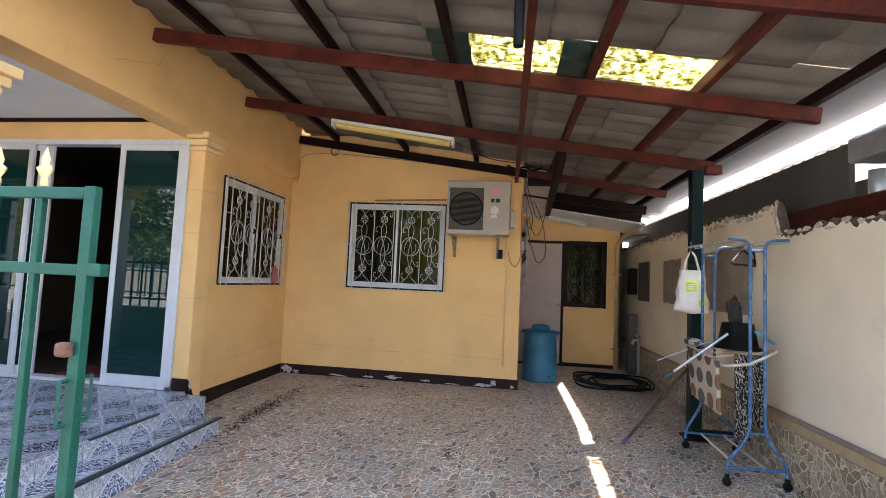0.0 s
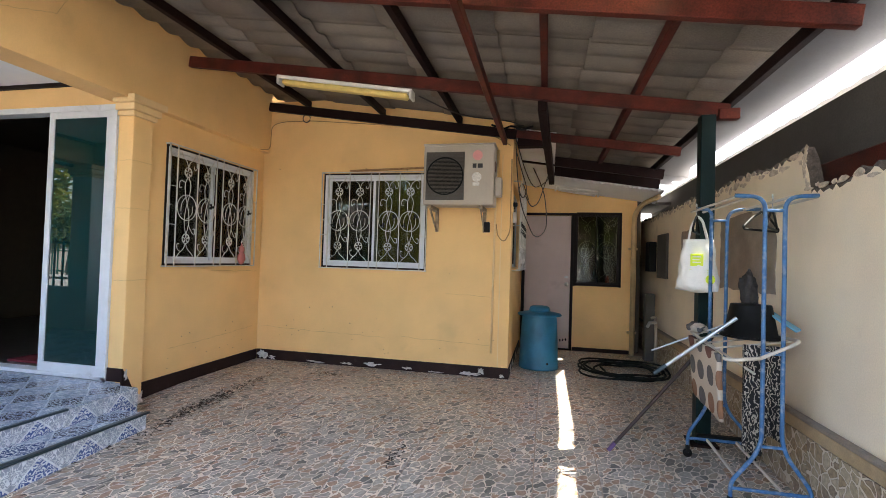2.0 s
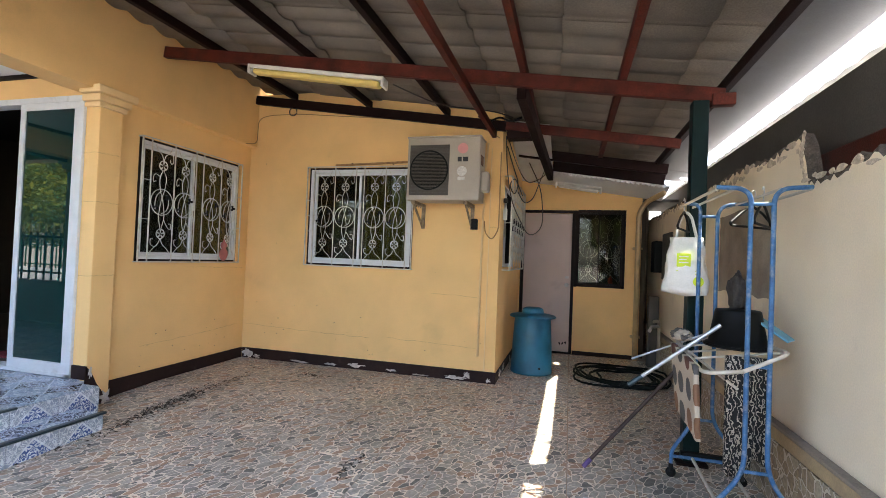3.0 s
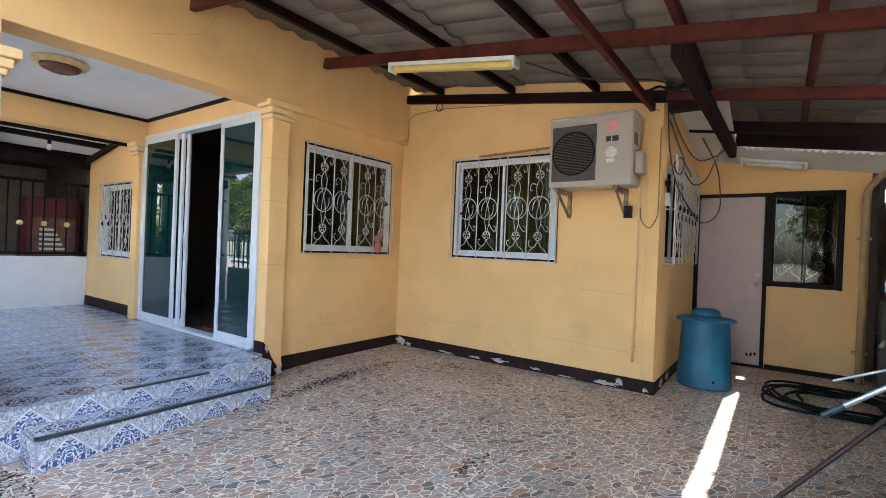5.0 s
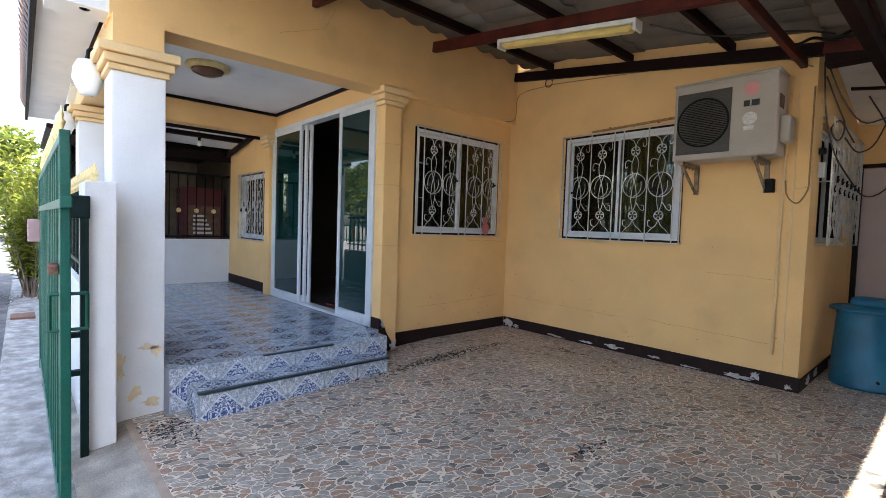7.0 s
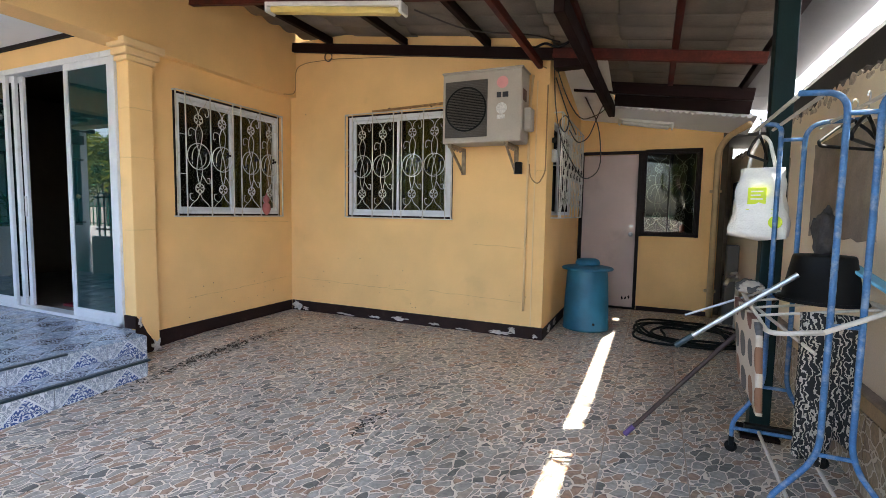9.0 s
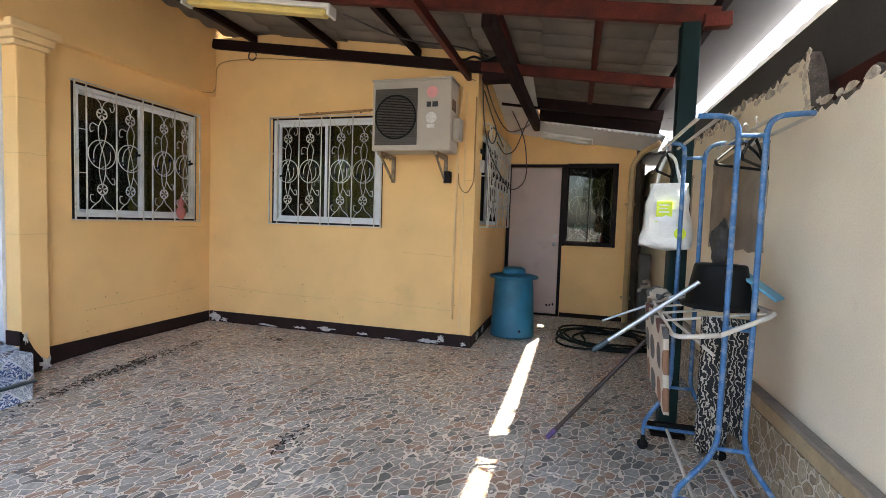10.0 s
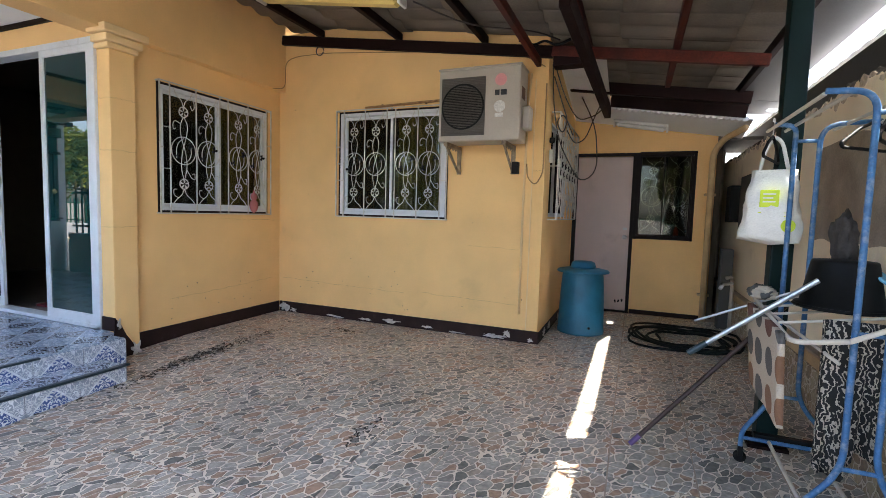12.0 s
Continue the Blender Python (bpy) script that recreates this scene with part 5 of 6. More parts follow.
for k in range(32):
    tube([(-8.9 + k * 0.2, 1.66, 3.0), (-8.9 + k * 0.2, 3.4, 3.75)], 0.09, 8, bm=b)
part("tile_course", b, ROOFTILE, eave, "brown roof tiles")
part("drain", tube([(-2.55, 1.95, 2.55), (-2.55, 1.95, 3.7)], 0.03, 10), TEAL, eave, "teal drain pipe")

fw = thing("fence_wall", "white painted fence wall with gold spiked railing", "fence", kind="structure")
part("pillar", box(-2.42, -2.06, 1.91, 2.065, -0.3, 1.42, 0.008), WHITE, fw)
part("panel", box(-7.0, -2.42, 1.95, 2.05, -0.3, 0.72, 0.006), WHITE, fw)
for k in range(30):
    x = -2.52 - 0.15 * k
    part("picket", box(x - 0.01, x + 0.01, 1.99, 2.01, 0.72, 1.42), GREEN_DARK, fw)
    part("spike", lathe([(0.014, 0), (0.024, 0.03), (0.012, 0.05), (0.02, 0.075), (0.002, 0.15)], sides=8), GOLD, fw).location = (x, 2.0, 1.42)
for z in (0.82, 1.34):
    part("rail", box(-6.95, -2.42, 1.985, 2.015, z, z + 0.03), GREEN_DARK, fw)

gd = thing("gate_guide", "dark green steel gate guide frame at the pillar", "gate guide")
for y in (1.80, 1.885):
    part("upright", box(-2.055, -2.005, y, y + 0.04, -0.21, 1.29, 0.004), GREEN_DARK, gd)
part("head", box(-2.07, -1.99, 1.79, 1.93, 1.20, 1.33, 0.006), GREEN_DARK, gd)
for z in (0.30, 0.52):
    part("cross_bar", box(-2.05, -2.01, 1.84, 1.885, z, z + 0.03), GREEN_DARK, gd)

gt = thing("sliding_gate", "green painted steel sliding gate with gold finials, pushed open", "gate")
GX, GY, GT = -1.104, 1.77, 1.56
for x in (GX, GX - 3.0):
    part("stile", box(x - 0.042, x, GY - 0.018, GY + 0.018, -0.15, GT, 0.004), GREEN, gt)
for z in (GT - 0.045, 1.245, -0.11):
    part("rail", box(GX - 3.0, GX - 0.042, GY - 0.015, GY + 0.015, z, z + 0.04, 0.004), GREEN, gt)
part("rail", box(GX, GX + 0.05, GY - 0.02, GY + 0.02, 1.245, 1.29, 0.004), GREEN, gt)
finial = [(0.016, 0), (0.016, 0.02), (0.012, 0.03), (0.03, 0.055), (0.034, 0.065), (0.014, 0.078), (0.02, 0.095), (0.002, 0.14)]
for k in range(1, 15):
    x = GX - 0.03 - k * 0.195
    part("picket", box(x - 0.013, x + 0.013, GY - 0.012, GY + 0.012, -0.07, GT - 0.045, 0.003), GREEN, gt)
    f = part("finial", lathe(finial, sides=10), GOLD, gt, "pale gold spear finial", True)
    f.location, f.scale = (x, GY, GT), (1.0, 0.5, 1.0)
part("latch", box(GX - 0.065, GX - 0.015, GY - 0.055, GY - 0.018, 0.97, 1.02, 0.012), RUST, gt, "rusty round latch")
for s in (-1, 1):
    hb = tube(rounded([(GX - 0.03, GY + s * 0.018, 0.74), (GX - 0.03, GY + s * (0.062 + 0.012 * s), 0.74), (GX - 0.03, GY + s * (0.062 + 0.012 * s), 0.89), (GX - 0.03, GY + s * 0.018, 0.89)], 0.005), 0.0075, 4)
    part("handle", hb, GREEN, gt)
part("lock_box", box(-3.2, -3.1, GY - 0.1, GY - 0.03, 1.02, 1.18, 0.006), material("pinkish grey lock box", (0.30, 0.2, 0.2), 0.5), gt)
for x in (-1.5, -3.7):
    part("wheel", lathe([(0.045, -0.012), (0.045, 0.012)], sides=18), RUST, gt).matrix_world = pose(x, GY, -0.155, 90, 0, 0)

# ---- annex beyond the porch ----
an = thing("annex_railing", "white half wall with dark iron bars and gold flowers", "railing", kind="structure")
part("half_wall", box(-7.12, -7.0, 2.1, 4.27, -0.1, 0.90, 0.004), WHITE, an)
part("rail", box(-7.07, -7.04, 2.1, 4.27, 1.93, 1.97), BLACK, an)
part("rail", box(-7.07, -7.04, 2.1, 4.27, 0.93, 0.96), BLACK, an)
for k in range(16):
    y = 2.2 + 0.13 * k
    part("bar", box(-7.062, -7.048, y - 0.008, y + 0.008, 0.96, 1.93), BLACK, an)
    if k % 2 == 0:
        part("flower", lathe([(0.01, -0.01), (0.04, 0.0), (0.01, 0.01)], sides=6), GOLD, an, "small gold iron flower").matrix_world = pose(-7.04, y, 1.36, 0, 90, 0)
cabn = thing("red_cabinet", "dark red painted cabinet beyond the iron bars", "cabinet", at=(-7.75, 3.62, -0.3))
part("body", box(0, 0.5, 0, 0.62, 0, 2.05, 0.01), REDCAB, cabn)
part("panel", box(0.5, 0.512, 0.06, 0.56, 1.2, 1.75, 0.004), RUST, cabn)
b = bmesh.new()
for k in range(5):
    box(0.512, 0.516, 0.14, 0.44 - 0.03 * k, 1.28 + 0.07 * k, 1.315 + 0.07 * k, bm=b)
part("lettering", b, STICKER, cabn, "pale worn lettering")
structure("wall_annex", box(-9.8, -9.65, 2.2, 6.0, -0.3, 2.9), CEMENT, "dim wall behind the neighbouring porch")
# made-up front wall that blocks daylight so the annex stays dark
structure("annex_light_block", box(-9.65, -7.12, 2.0, 2.1, -0.3, 2.5), WHITE, "added white wall keeping light out of the neighbouring porch")
# same shade-darkened plaster colour as the inside rooms
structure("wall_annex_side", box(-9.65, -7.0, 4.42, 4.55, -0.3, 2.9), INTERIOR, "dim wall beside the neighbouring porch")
rb = thing("roof_frame", "dark brown timber beams under the annex ceiling", "beam", kind="structure")
part("beam", bar((-6.4, 2.4, 2.52), (-6.4, 4.25, 2.50), 0.1, 0.12), DARKTRIM, rb)
part("beam", bar((-7.05, 2.1, 2.26), (-7.05, 4.27, 2.26), 0.1, 0.14), DARKTRIM, rb)
part("beam", bar((-5.4, 4.22, 2.56), (-7.0, 4.22, 2.3), 0.05, 0.07), DARKTRIM, rb)
part("beam", bar((-7.0, 3.2, 2.35), (-5.5, 2.6, 2.55), 0.08, 0.14), DARKTRIM, rb)

# ---- things at the back door ----
bn = thing("plastic_barrel", "faded blue plastic barrel with a flanged lid", "barrel", at=(0.83, 6.93, 0.0))
part("body", lathe([(0.20, 0), (0.235, 0.005), (0.238, 0.03), (0.232, 0.06), (0.225, 0.3), (0.212, 0.55), (0.205, 0.62), (0.21, 0.635)], sides=40), BLUEPLASTIC, bn, smooth=True)
part("lid", lathe([(0.20, 0.63), (0.26, 0.637), (0.265, 0.648), (0.255, 0.66), (0.20, 0.672), (0.13, 0.682)], sides=40), BLUEPLASTIC, bn, smooth=True)
part("cap", lathe([(0.125, 0.68), (0.125, 0.705), (0.115, 0.735), (0.09, 0.748), (0.02, 0.752)], sides=32), BLUEPLASTIC, bn, smooth=True)
part("bung", lathe([(0.012, 0), (0.012, 0.02), (0.006, 0.022)], sides=10), BLACK, bn).matrix_local = pose(0.1, -0.205, 0.09, 90, 0, 20)

rnd = random.Random(8)
pts = []
for k in range(150):
    a = 2 * math.pi * k / 26
    r = 0.34 + 0.10 * math.sin(k * 0.13) + 0.03 * math.sin(k * 0.9)
    pts.append((1.83 + r * 1.25 * math.cos(a) + 0.05 * math.sin(k * 0.21), 7.02 + r * 1.25 * math.sin(a), 0.014 + 0.008 * (k // 26) + 0.006 * math.sin(a * 3)))
pts = [(min(x, 2.32), y, z) for x, y, z in pts]
hose = tagged(obj("garden_hose", tube(pts, 0.012, 8), RUBBER, True), "black rubber garden hose lying in loose coils", "hose")

# ---- the drying rack and what hangs on it ----
rk = thing("drying_rack", "blue enamelled tube clothes rack on castors", "clothes rack", at=(0, 0, 0))
for y in (3.93, 4.58):
    z0 = floor_z(y)
    back = 0.0 if y < 4 else -0.065
    for x, xo, xt in ((2.06 + back, 1.91 + back * 0.6, 1.91), (2.157 + back, 2.30 + back * 0.6, 2.315)):
        pts = rounded([(xo, y, z0 + 0.075), (xo, y, z0 + 0.16), (x, y, z0 + 0.36), (x, y, 1.675), (xt, y, 1.682)], 0.09, 6)
        part("upright", tube(pts, 0.0112, 10), BLUETUBE, rk, smooth=True)
        w = part("castor", lathe([(0.012, -0.011), (0.028, -0.01), (0.03, 0), (0.028, 0.01), (0.012, 0.011)], sides=16), BLACK, rk, smooth=True)
        w.matrix_world = pose(xo, y, z0 + 0.03, 90, 0, 0)
        part("castor_fork", box(xo - 0.012, xo + 0.012, y - 0.016, y + 0.016, z0 + 0.035, z0 + 0.085, 0.004), BLACK, rk)
    for z in (0.82, 1.60):
        part("cross_tube", tube([(2.06 + back, y, z), (2.157 + back, y, z)], 0.009, 8), BLUETUBE, rk)
    part("cross_tube", tube([(2.055 + back, y, z0 + 0.37), (2.162 + back, y, z0 + 0.37)], 0.009, 8), BLUETUBE, rk)
    part("foot_tube", tube([(1.912 + back * 0.6, y, z0 + 0.13), (2.298 + back * 0.6, y, z0 + 0.13)], 0.010, 8), BLUETUBE, rk)
for x in (1.912, 1.99, 2.19, 2.312):
    part("rail", tube([(x, 3.945, 1.675), (x, 4.74, 1.675)], 0.008, 8), WHITETUBE, rk, "cream hanging rail")
for x in (1.99, 2.17):
    part("base_rail", tube([(x, 3.93, floor_z(3.93) + 0.13), (x, 4.58, floor_z(4.58) + 0.13)], 0.009, 8), WHITETUBE, rk, "cream base rail")
part("ballast_bar", box(1.93, 2.27, 4.59, 4.63, 0.09, 0.135, 0.006), BLACK, rk, "dark bar across the feet")
loop = rounded([(2.03, 3.88, 0.80), (2.22, 3.88, 0.90), (2.26, 4.2, 0.88), (2.24, 4.62, 0.85), (1.88, 4.62, 0.84), (1.855, 4.2, 0.82), (1.86, 3.88, 0.775), (2.03, 3.88, 0.80)], 0.06)
part("shelf_loop", tube(loop, 0.010, 8), WHITETUBE, rk, "cream folding shelf loop", True)
for k in range(3):
    y = 4.06 + 0.18 * k
    part("shelf_wire", tube([(1.86, y, 0.812), (2.255, y, 0.875)], 0.006, 6), WHITETUBE, rk, "cream shelf wire")
part("brace", tube([(1.86, 4.3, 0.83), (2.03, 3.95, 0.70)], 0.007, 6), WHITETUBE, rk, "cream brace wire")


def hanger(x, y, z, turn, label):
    h = thing("clothes_hanger", label, "hanger", group="hangers on the rack")
    hook = [(0.018 * math.sin(a), 0, 0.02 + 0.018 * math.cos(a)) for a in [-1.7 + 0.3 * k for k in range(13)]] + [(0, 0, -0.03), (0, 0, -0.06)]
    part("hook", tube(hook, 0.003, 6), CHROME, h)
    part("shoulder", tube(rounded([(0, 0, -0.05), (-0.09, 0, -0.085), (-0.19, 0, -0.15), (-0.18, 0, -0.165), (0.18, 0, -0.165), (0.19, 0, -0.15), (0.09, 0, -0.085), (0, 0, -0.05)], 0.02), 0.007, 8), BLACK, h, smooth=True)
    h.matrix_world = pose(x, y, z, 0, 0, turn)
    return h


hanger(1.912, 4.62, 1.682, 68, "black plastic hanger holding a shopping bag")
hanger(2.19, 4.3, 1.682, 40, "black plastic hanger empty on the rack")
hanger(2.19, 4.16, 1.682, 60, "black plastic hanger empty on the rack")

# the carrier bag, puffed out and creased
bg = thing("plastic_bag", "white plastic carrier bag with lime green print, hung from a hanger", "bag")
b = bmesh.new()
n, mrow = 28, 12
rows = []
for j in range(mrow + 1):
    t = j / mrow
    w = 0.105 + 0.05 * t
    d = 0.03 + 0.075 * math.sin(min(1, t * 1.15) * math.pi * 0.62)
    ring = []
    for k in range(n):
        a = 2 * math.pi * k / n
        cr_ = 1 + 0.06 * math.sin(3 * a + j * 0.9) + 0.04 * math.sin(7 * a - j)
        ring.append(b.verts.new((w * math.copysign(abs(math.cos(a)) ** 0.6, math.cos(a)) * cr_, d * math.copysign(abs(math.sin(a)) ** 0.8, math.sin(a)) * cr_, -0.37 * t + (0.012 * math.sin(2 * a) if j == mrow else 0))))
    rows.append(ring)
for A, B in zip(rows, rows[1:]):
    for k in range(n):
        b.faces.new((A[k], A[(k + 1) % n], B[(k + 1) % n], B[k]))
c = b.verts.new((0, 0, -0.40))
for k in range(n):
    b.faces.new((rows[-1][k], rows[-1][(k + 1) % n], c))
bmesh.ops.recalc_face_normals(b, faces=b.faces[:])
body = part("bag_body", b, BAG, bg, smooth=True)
for s in (-1, 1):
    part("strap", tube(rounded([(-0.07, s * 0.02, -0.02), (-0.055, s * 0.015, 0.09), (-0.01, 0, 0.18), (0.03, 0.0, 0.14), (0.07, s * 0.02, -0.02)], 0.04), 0.010, 6), BAG, bg, smooth=True)
part("print", box(-0.055, 0.035, -0.106, -0.098, -0.20, -0.11, 0.003), LIME, bg, "lime green printed square")
part("print", lathe([(0.034, 0), (0.034, 0.005)], sides=20), LIME, bg, "lime green printed disc").matrix_local = pose(0.085, -0.098, -0.295, 90, 0, 12)
b = bmesh.new()
for k in range(3):
    box(-0.04, 0.02 - 0.012 * (k % 2), -0.108, -0.105, -0.135 - 0.02 * k, -0.128 - 0.02 * k, bm=b)
part("lettering", b, BAG, bg)
b = bmesh.new()
for k in range(2):
    box(-0.06 + 0.02 * k, 0.07, -0.104, -0.100, -0.23 - 0.018 * k, -0.226 - 0.018 * k, bm=b)
part("lettering", b, LIME, bg)
bg.matrix_world = pose(1.945, 4.69, 1.475, 0, 0, -14) @ Matrix.Diagonal((0.88, 0.8, 0.95, 1))

bk = thing("bucket", "black plastic bucket turned upside down on the rack", "bucket", at=(2.10, 4.2, 0.868))
part("body", lathe([(0.145, 0.0), (0.155, 0.004), (0.155, 0.018), (0.138, 0.022), (0.108, 0.19), (0.104, 0.197), (0.02, 0.20)], sides=36), BLACK, bk, smooth=True)
part("rim", tube(ring := [(0.154 * math.cos(2 * math.pi * k / 30), 0.154 * math.sin(2 * math.pi * k / 30), 0.008) for k in range(30)], 0.008, 6, closed=True), BLACK, bk)


def cloth(name, mat, label, cat, place, w, h, seed, thick=0.012, ripple=0.015, uneven=0.02):
    """A hanging cloth with folds. place turns (along, out, down) into the world."""
    rnd = random.Random(seed)
    b = bmesh.new()
    nu, nv = 22, 16
    ph = [rnd.uniform(0, 6) for _ in range(4)]
    def pt(u, v, o):
        f = ripple * (0.3 + v) * (math.sin(u * 11 + ph[0]) + 0.5 * math.sin(u * 23 + ph[1] + v * 2))
        return place((u - 0.5) * w * (1 - 0.06 * v), o + f, v * h + uneven * math.sin(u * 5 + ph[2]) * v)
    F = [[b.verts.new(pt(i / nu, j / nv, 0)) for i in range(nu + 1)] for j in range(nv + 1)]
    B = [[b.verts.new(pt(i / nu, j / nv, thick)) for i in range(nu + 1)] for j in range(nv + 1)]
    for j in range(nv):
        for i in range(nu):
            b.faces.new((F[j][i], F[j][i + 1], F[j + 1][i + 1], F[j + 1][i]))
            b.faces.new((B[j][i], B[j + 1][i], B[j + 1][i + 1], B[j][i + 1]))
    for i in range(nu):
        b.faces.new((F[0][i], B[0][i], B[0][i + 1], F[0][i + 1])), b.faces.new((F[nv][i], F[nv][i + 1], B[nv][i + 1], B[nv][i]))
    for j in range(nv):
        b.faces.new((F[j][0], F[j + 1][0], B[j + 1][0], B[j][0])), b.faces.new((F[j][nu], B[j][nu], B[j + 1][nu], F[j + 1][nu]))
    bmesh.ops.recalc_face_normals(b, faces=b.faces[:])
    return tagged(obj(name, b, mat, True), label, cat)


cloth("bath_mat", MATCLOTH, "thick beige bath mat with dark flower pattern hung over the rack", "bath mat", lambda u, o, d: (1.845 - o + d * 0.07, 4.17 + u, 0.83 - 0.05 * (0.27 - u) - d), 0.54, 0.37, 1, 0.022, 0.002, 0.0)
cloth("printed_cloth", ZEBRA, "black and cream printed cloth hanging from the rack", "cloth", lambda u, o, d: (2.08 + u, 4.0 + o, 0.85 - d), 0.19, 0.56, 2, 0.008, 0.03, 0.05)


def heap(name, mat, label, cat, at, size, seed):
    b = bmesh.new()
    bmesh.ops.create_icosphere(b, subdivisions=4, radius=1)
    for v in b.verts:
        n3 = noise.noise(v.co * 1.4 + Vector((seed, 0, 0))) * 0.30 + noise.noise(v.co * 4 + Vector((0, seed, 0))) * 0.22
        v.co = Vector((v.co.x * size[0], v.co.y * size[1], v.co.z * size[2])) * (1 + n3)
    o = tagged(obj(name, b, mat, True), label, cat)
    o.location = at
    return o


heap("crumpled_cloth", GREYCLOTH, "crumpled dark grey bag on top of the bucket", "cloth", (2.13, 4.32, 1.14), (0.045, 0.065, 0.12), 3)
heap("crumpled_cloth", MATCLOTH, "crumpled pale cloth on the rack", "cloth", (1.9, 4.52, 0.87), (0.06, 0.1, 0.035), 6)
tagged(obj("plastic_scoop", bar((2.16, 4.2, 1.05), (2.31, 4.1, 0.93), 0.12, 0.012, up=(0, 0, 1)), LIGHTBLUE), "flat light blue plastic scoop beside the bucket", "scoop")

bp1 = thing("broom_pole", "brown painted broom pole leaning on the rack", "pole")
part("pole", tube([(1.355, 4.53, -0.012), (2.03, 4.632, 0.80)], 0.012, 10), BROWNPOLE, bp1)
part("cap", tube([(1.35, 4.529, -0.018), (1.395, 4.536, 0.036)], 0.0145, 10), PURPLE, bp1, "purple plastic cap")
bp2 = thing("steel_pole", "dull steel mop pole resting on the rack", "pole")
part("pole", tube([(1.57, 4.18, 0.62), (2.0, 4.13, 0.985)], 0.011, 10), CHROME, bp2)
part("sleeve", tube([(1.562, 4.181, 0.613), (1.63, 4.173, 0.671)], 0.0135, 10), STEPEDGE, bp2, "dull teal sleeve")
bp3 = tagged(obj("thin_pole", tube([(1.62, 4.54, 0.694), (2.02, 4.42, 0.905)], 0.006, 8), CHROME), "thin steel rod resting on the rack", "pole")

wd = thing("weed", "small green weed growing at the foot of the wall", "weed")
rnd = random.Random(31)
sb, lb = bmesh.new(), bmesh.new()
for k in range(7):
    a = 2 * math.pi * k / 7
    foot = Vector((2.31, 3.72, floor_z(3.72)))
    tip = foot + Vector((0.06 * math.cos(a), 0.07 * math.sin(a), rnd.uniform(0.04, 0.1)))
    tube([foot, tip], [0.002, 0.001], 4, bm=sb)
    for j in range(4):
        p = foot.lerp(tip, 0.4 + 0.2 * j)
        d = Vector((rnd.gauss(0, 1), rnd.gauss(0, 1), 0.4)).normalized() * 0.022
        q = d.cross(Vector((0, 0, 1))).normalized() * 0.009
        lb.faces.new([lb.verts.new(v) for v in (p, p + d * 0.5 + q, p + d, p + d * 0.5 - q)])
part("stem", sb, LEAF, wd)
part("leaf_cluster", lb, LEAF, wd)
mb = thing("wall_board", "dark weathered board fixed to the passage wall", "board")
part("board", box(2.37, 2.40, 7.45, 7.95, 1.12, 1.70, 0.004), FASCIA, mb)
part("meter", box(2.30, 2.40, 8.1, 8.35, 1.2, 1.62, 0.01), BLACK, mb)
# unseen cover, added only to keep the passage in shade
structure("passage_light_block", box(2.16, 2.7, 8.3, 9.5, 2.16, 2.20), FASCIA, "added dark cover keeping sky light out of the side passage", "roof")

# ---- leaf litter on the floor ----
def litter(name, cx, cy, w, d, n, seed, label, zf):
    rnd = random.Random(seed)
    b = bmesh.new()
    for _ in range(n):
        x, y = cx + rnd.gauss(0, w), cy + rnd.gauss(0, d)
        a, ln = rnd.uniform(0, 6.28), rnd.uniform(0.006, 0.022)
        z = zf(y) + 0.004
        dx, dy = math.cos(a) * ln, math.sin(a) * ln
        px, py = -dy * 0.3, dx * 0.3
        lift = rnd.uniform(0.001, 0.006)
        p = [b.verts.new(q) for q in ((x - dx, y - dy, z), (x + px, y + py, z + lift), (x + dx, y + dy, z), (x - px, y - py, z + lift * 0.5))]
        b.faces.new(p)
        low = [b.verts.new((v.co.x, v.co.y, v.co.z - 0.002)) for v in p]
        b.faces.new(low[::-1])
    return tagged(obj(name, b, DIRT), label, "litter", kind="stuff")


litter("leaf_litter", -2.0, 2.35, 0.12, 0.07, 160, 1, "dark dry leaf litter swept beside the column", floor_z)
litter("leaf_litter", -0.06, 4.06, 0.025, 0.09, 48, 2, "dark scattered leaf litter on the floor tiles", floor_z)
litter("leaf_litter", -1.93, 4.6, 0.05, 0.42, 500, 3, "thin trail of dark dust along the floor tiles", floor_z)
litter("leaf_litter", -1.35, 5.75, 0.1, 0.05, 50, 4, "small patch of dark leaf litter on the floor", floor_z)

# ---- the street: trees, shrubs, a parked car, houses opposite ----
def leaf_cloud(b, centre, radius, n, size, rnd, squash=0.8):
    for _ in range(n):
        d = Vector((rnd.gauss(0, 1), rnd.gauss(0, 1), rnd.gauss(0, 1))).normalized()
        p = Vector(centre) + Vector((d.x, d.y, d.z * squash)) * radius * rnd.uniform(0.45, 1.0) ** 0.5
        u = Vector((rnd.gauss(0, 1), rnd.gauss(0, 1), rnd.gauss(0, 0.6))).normalized()
        v = u.cross(Vector((rnd.gauss(0, 1), rnd.gauss(0, 1), rnd.gauss(0, 1)))).normalized()
        s = size * rnd.uniform(0.6, 1.3)
        b.faces.new([b.verts.new(q) for q in (p - u * s, p + v * s * 0.4, p + u * s, p - v * s * 0.4)])


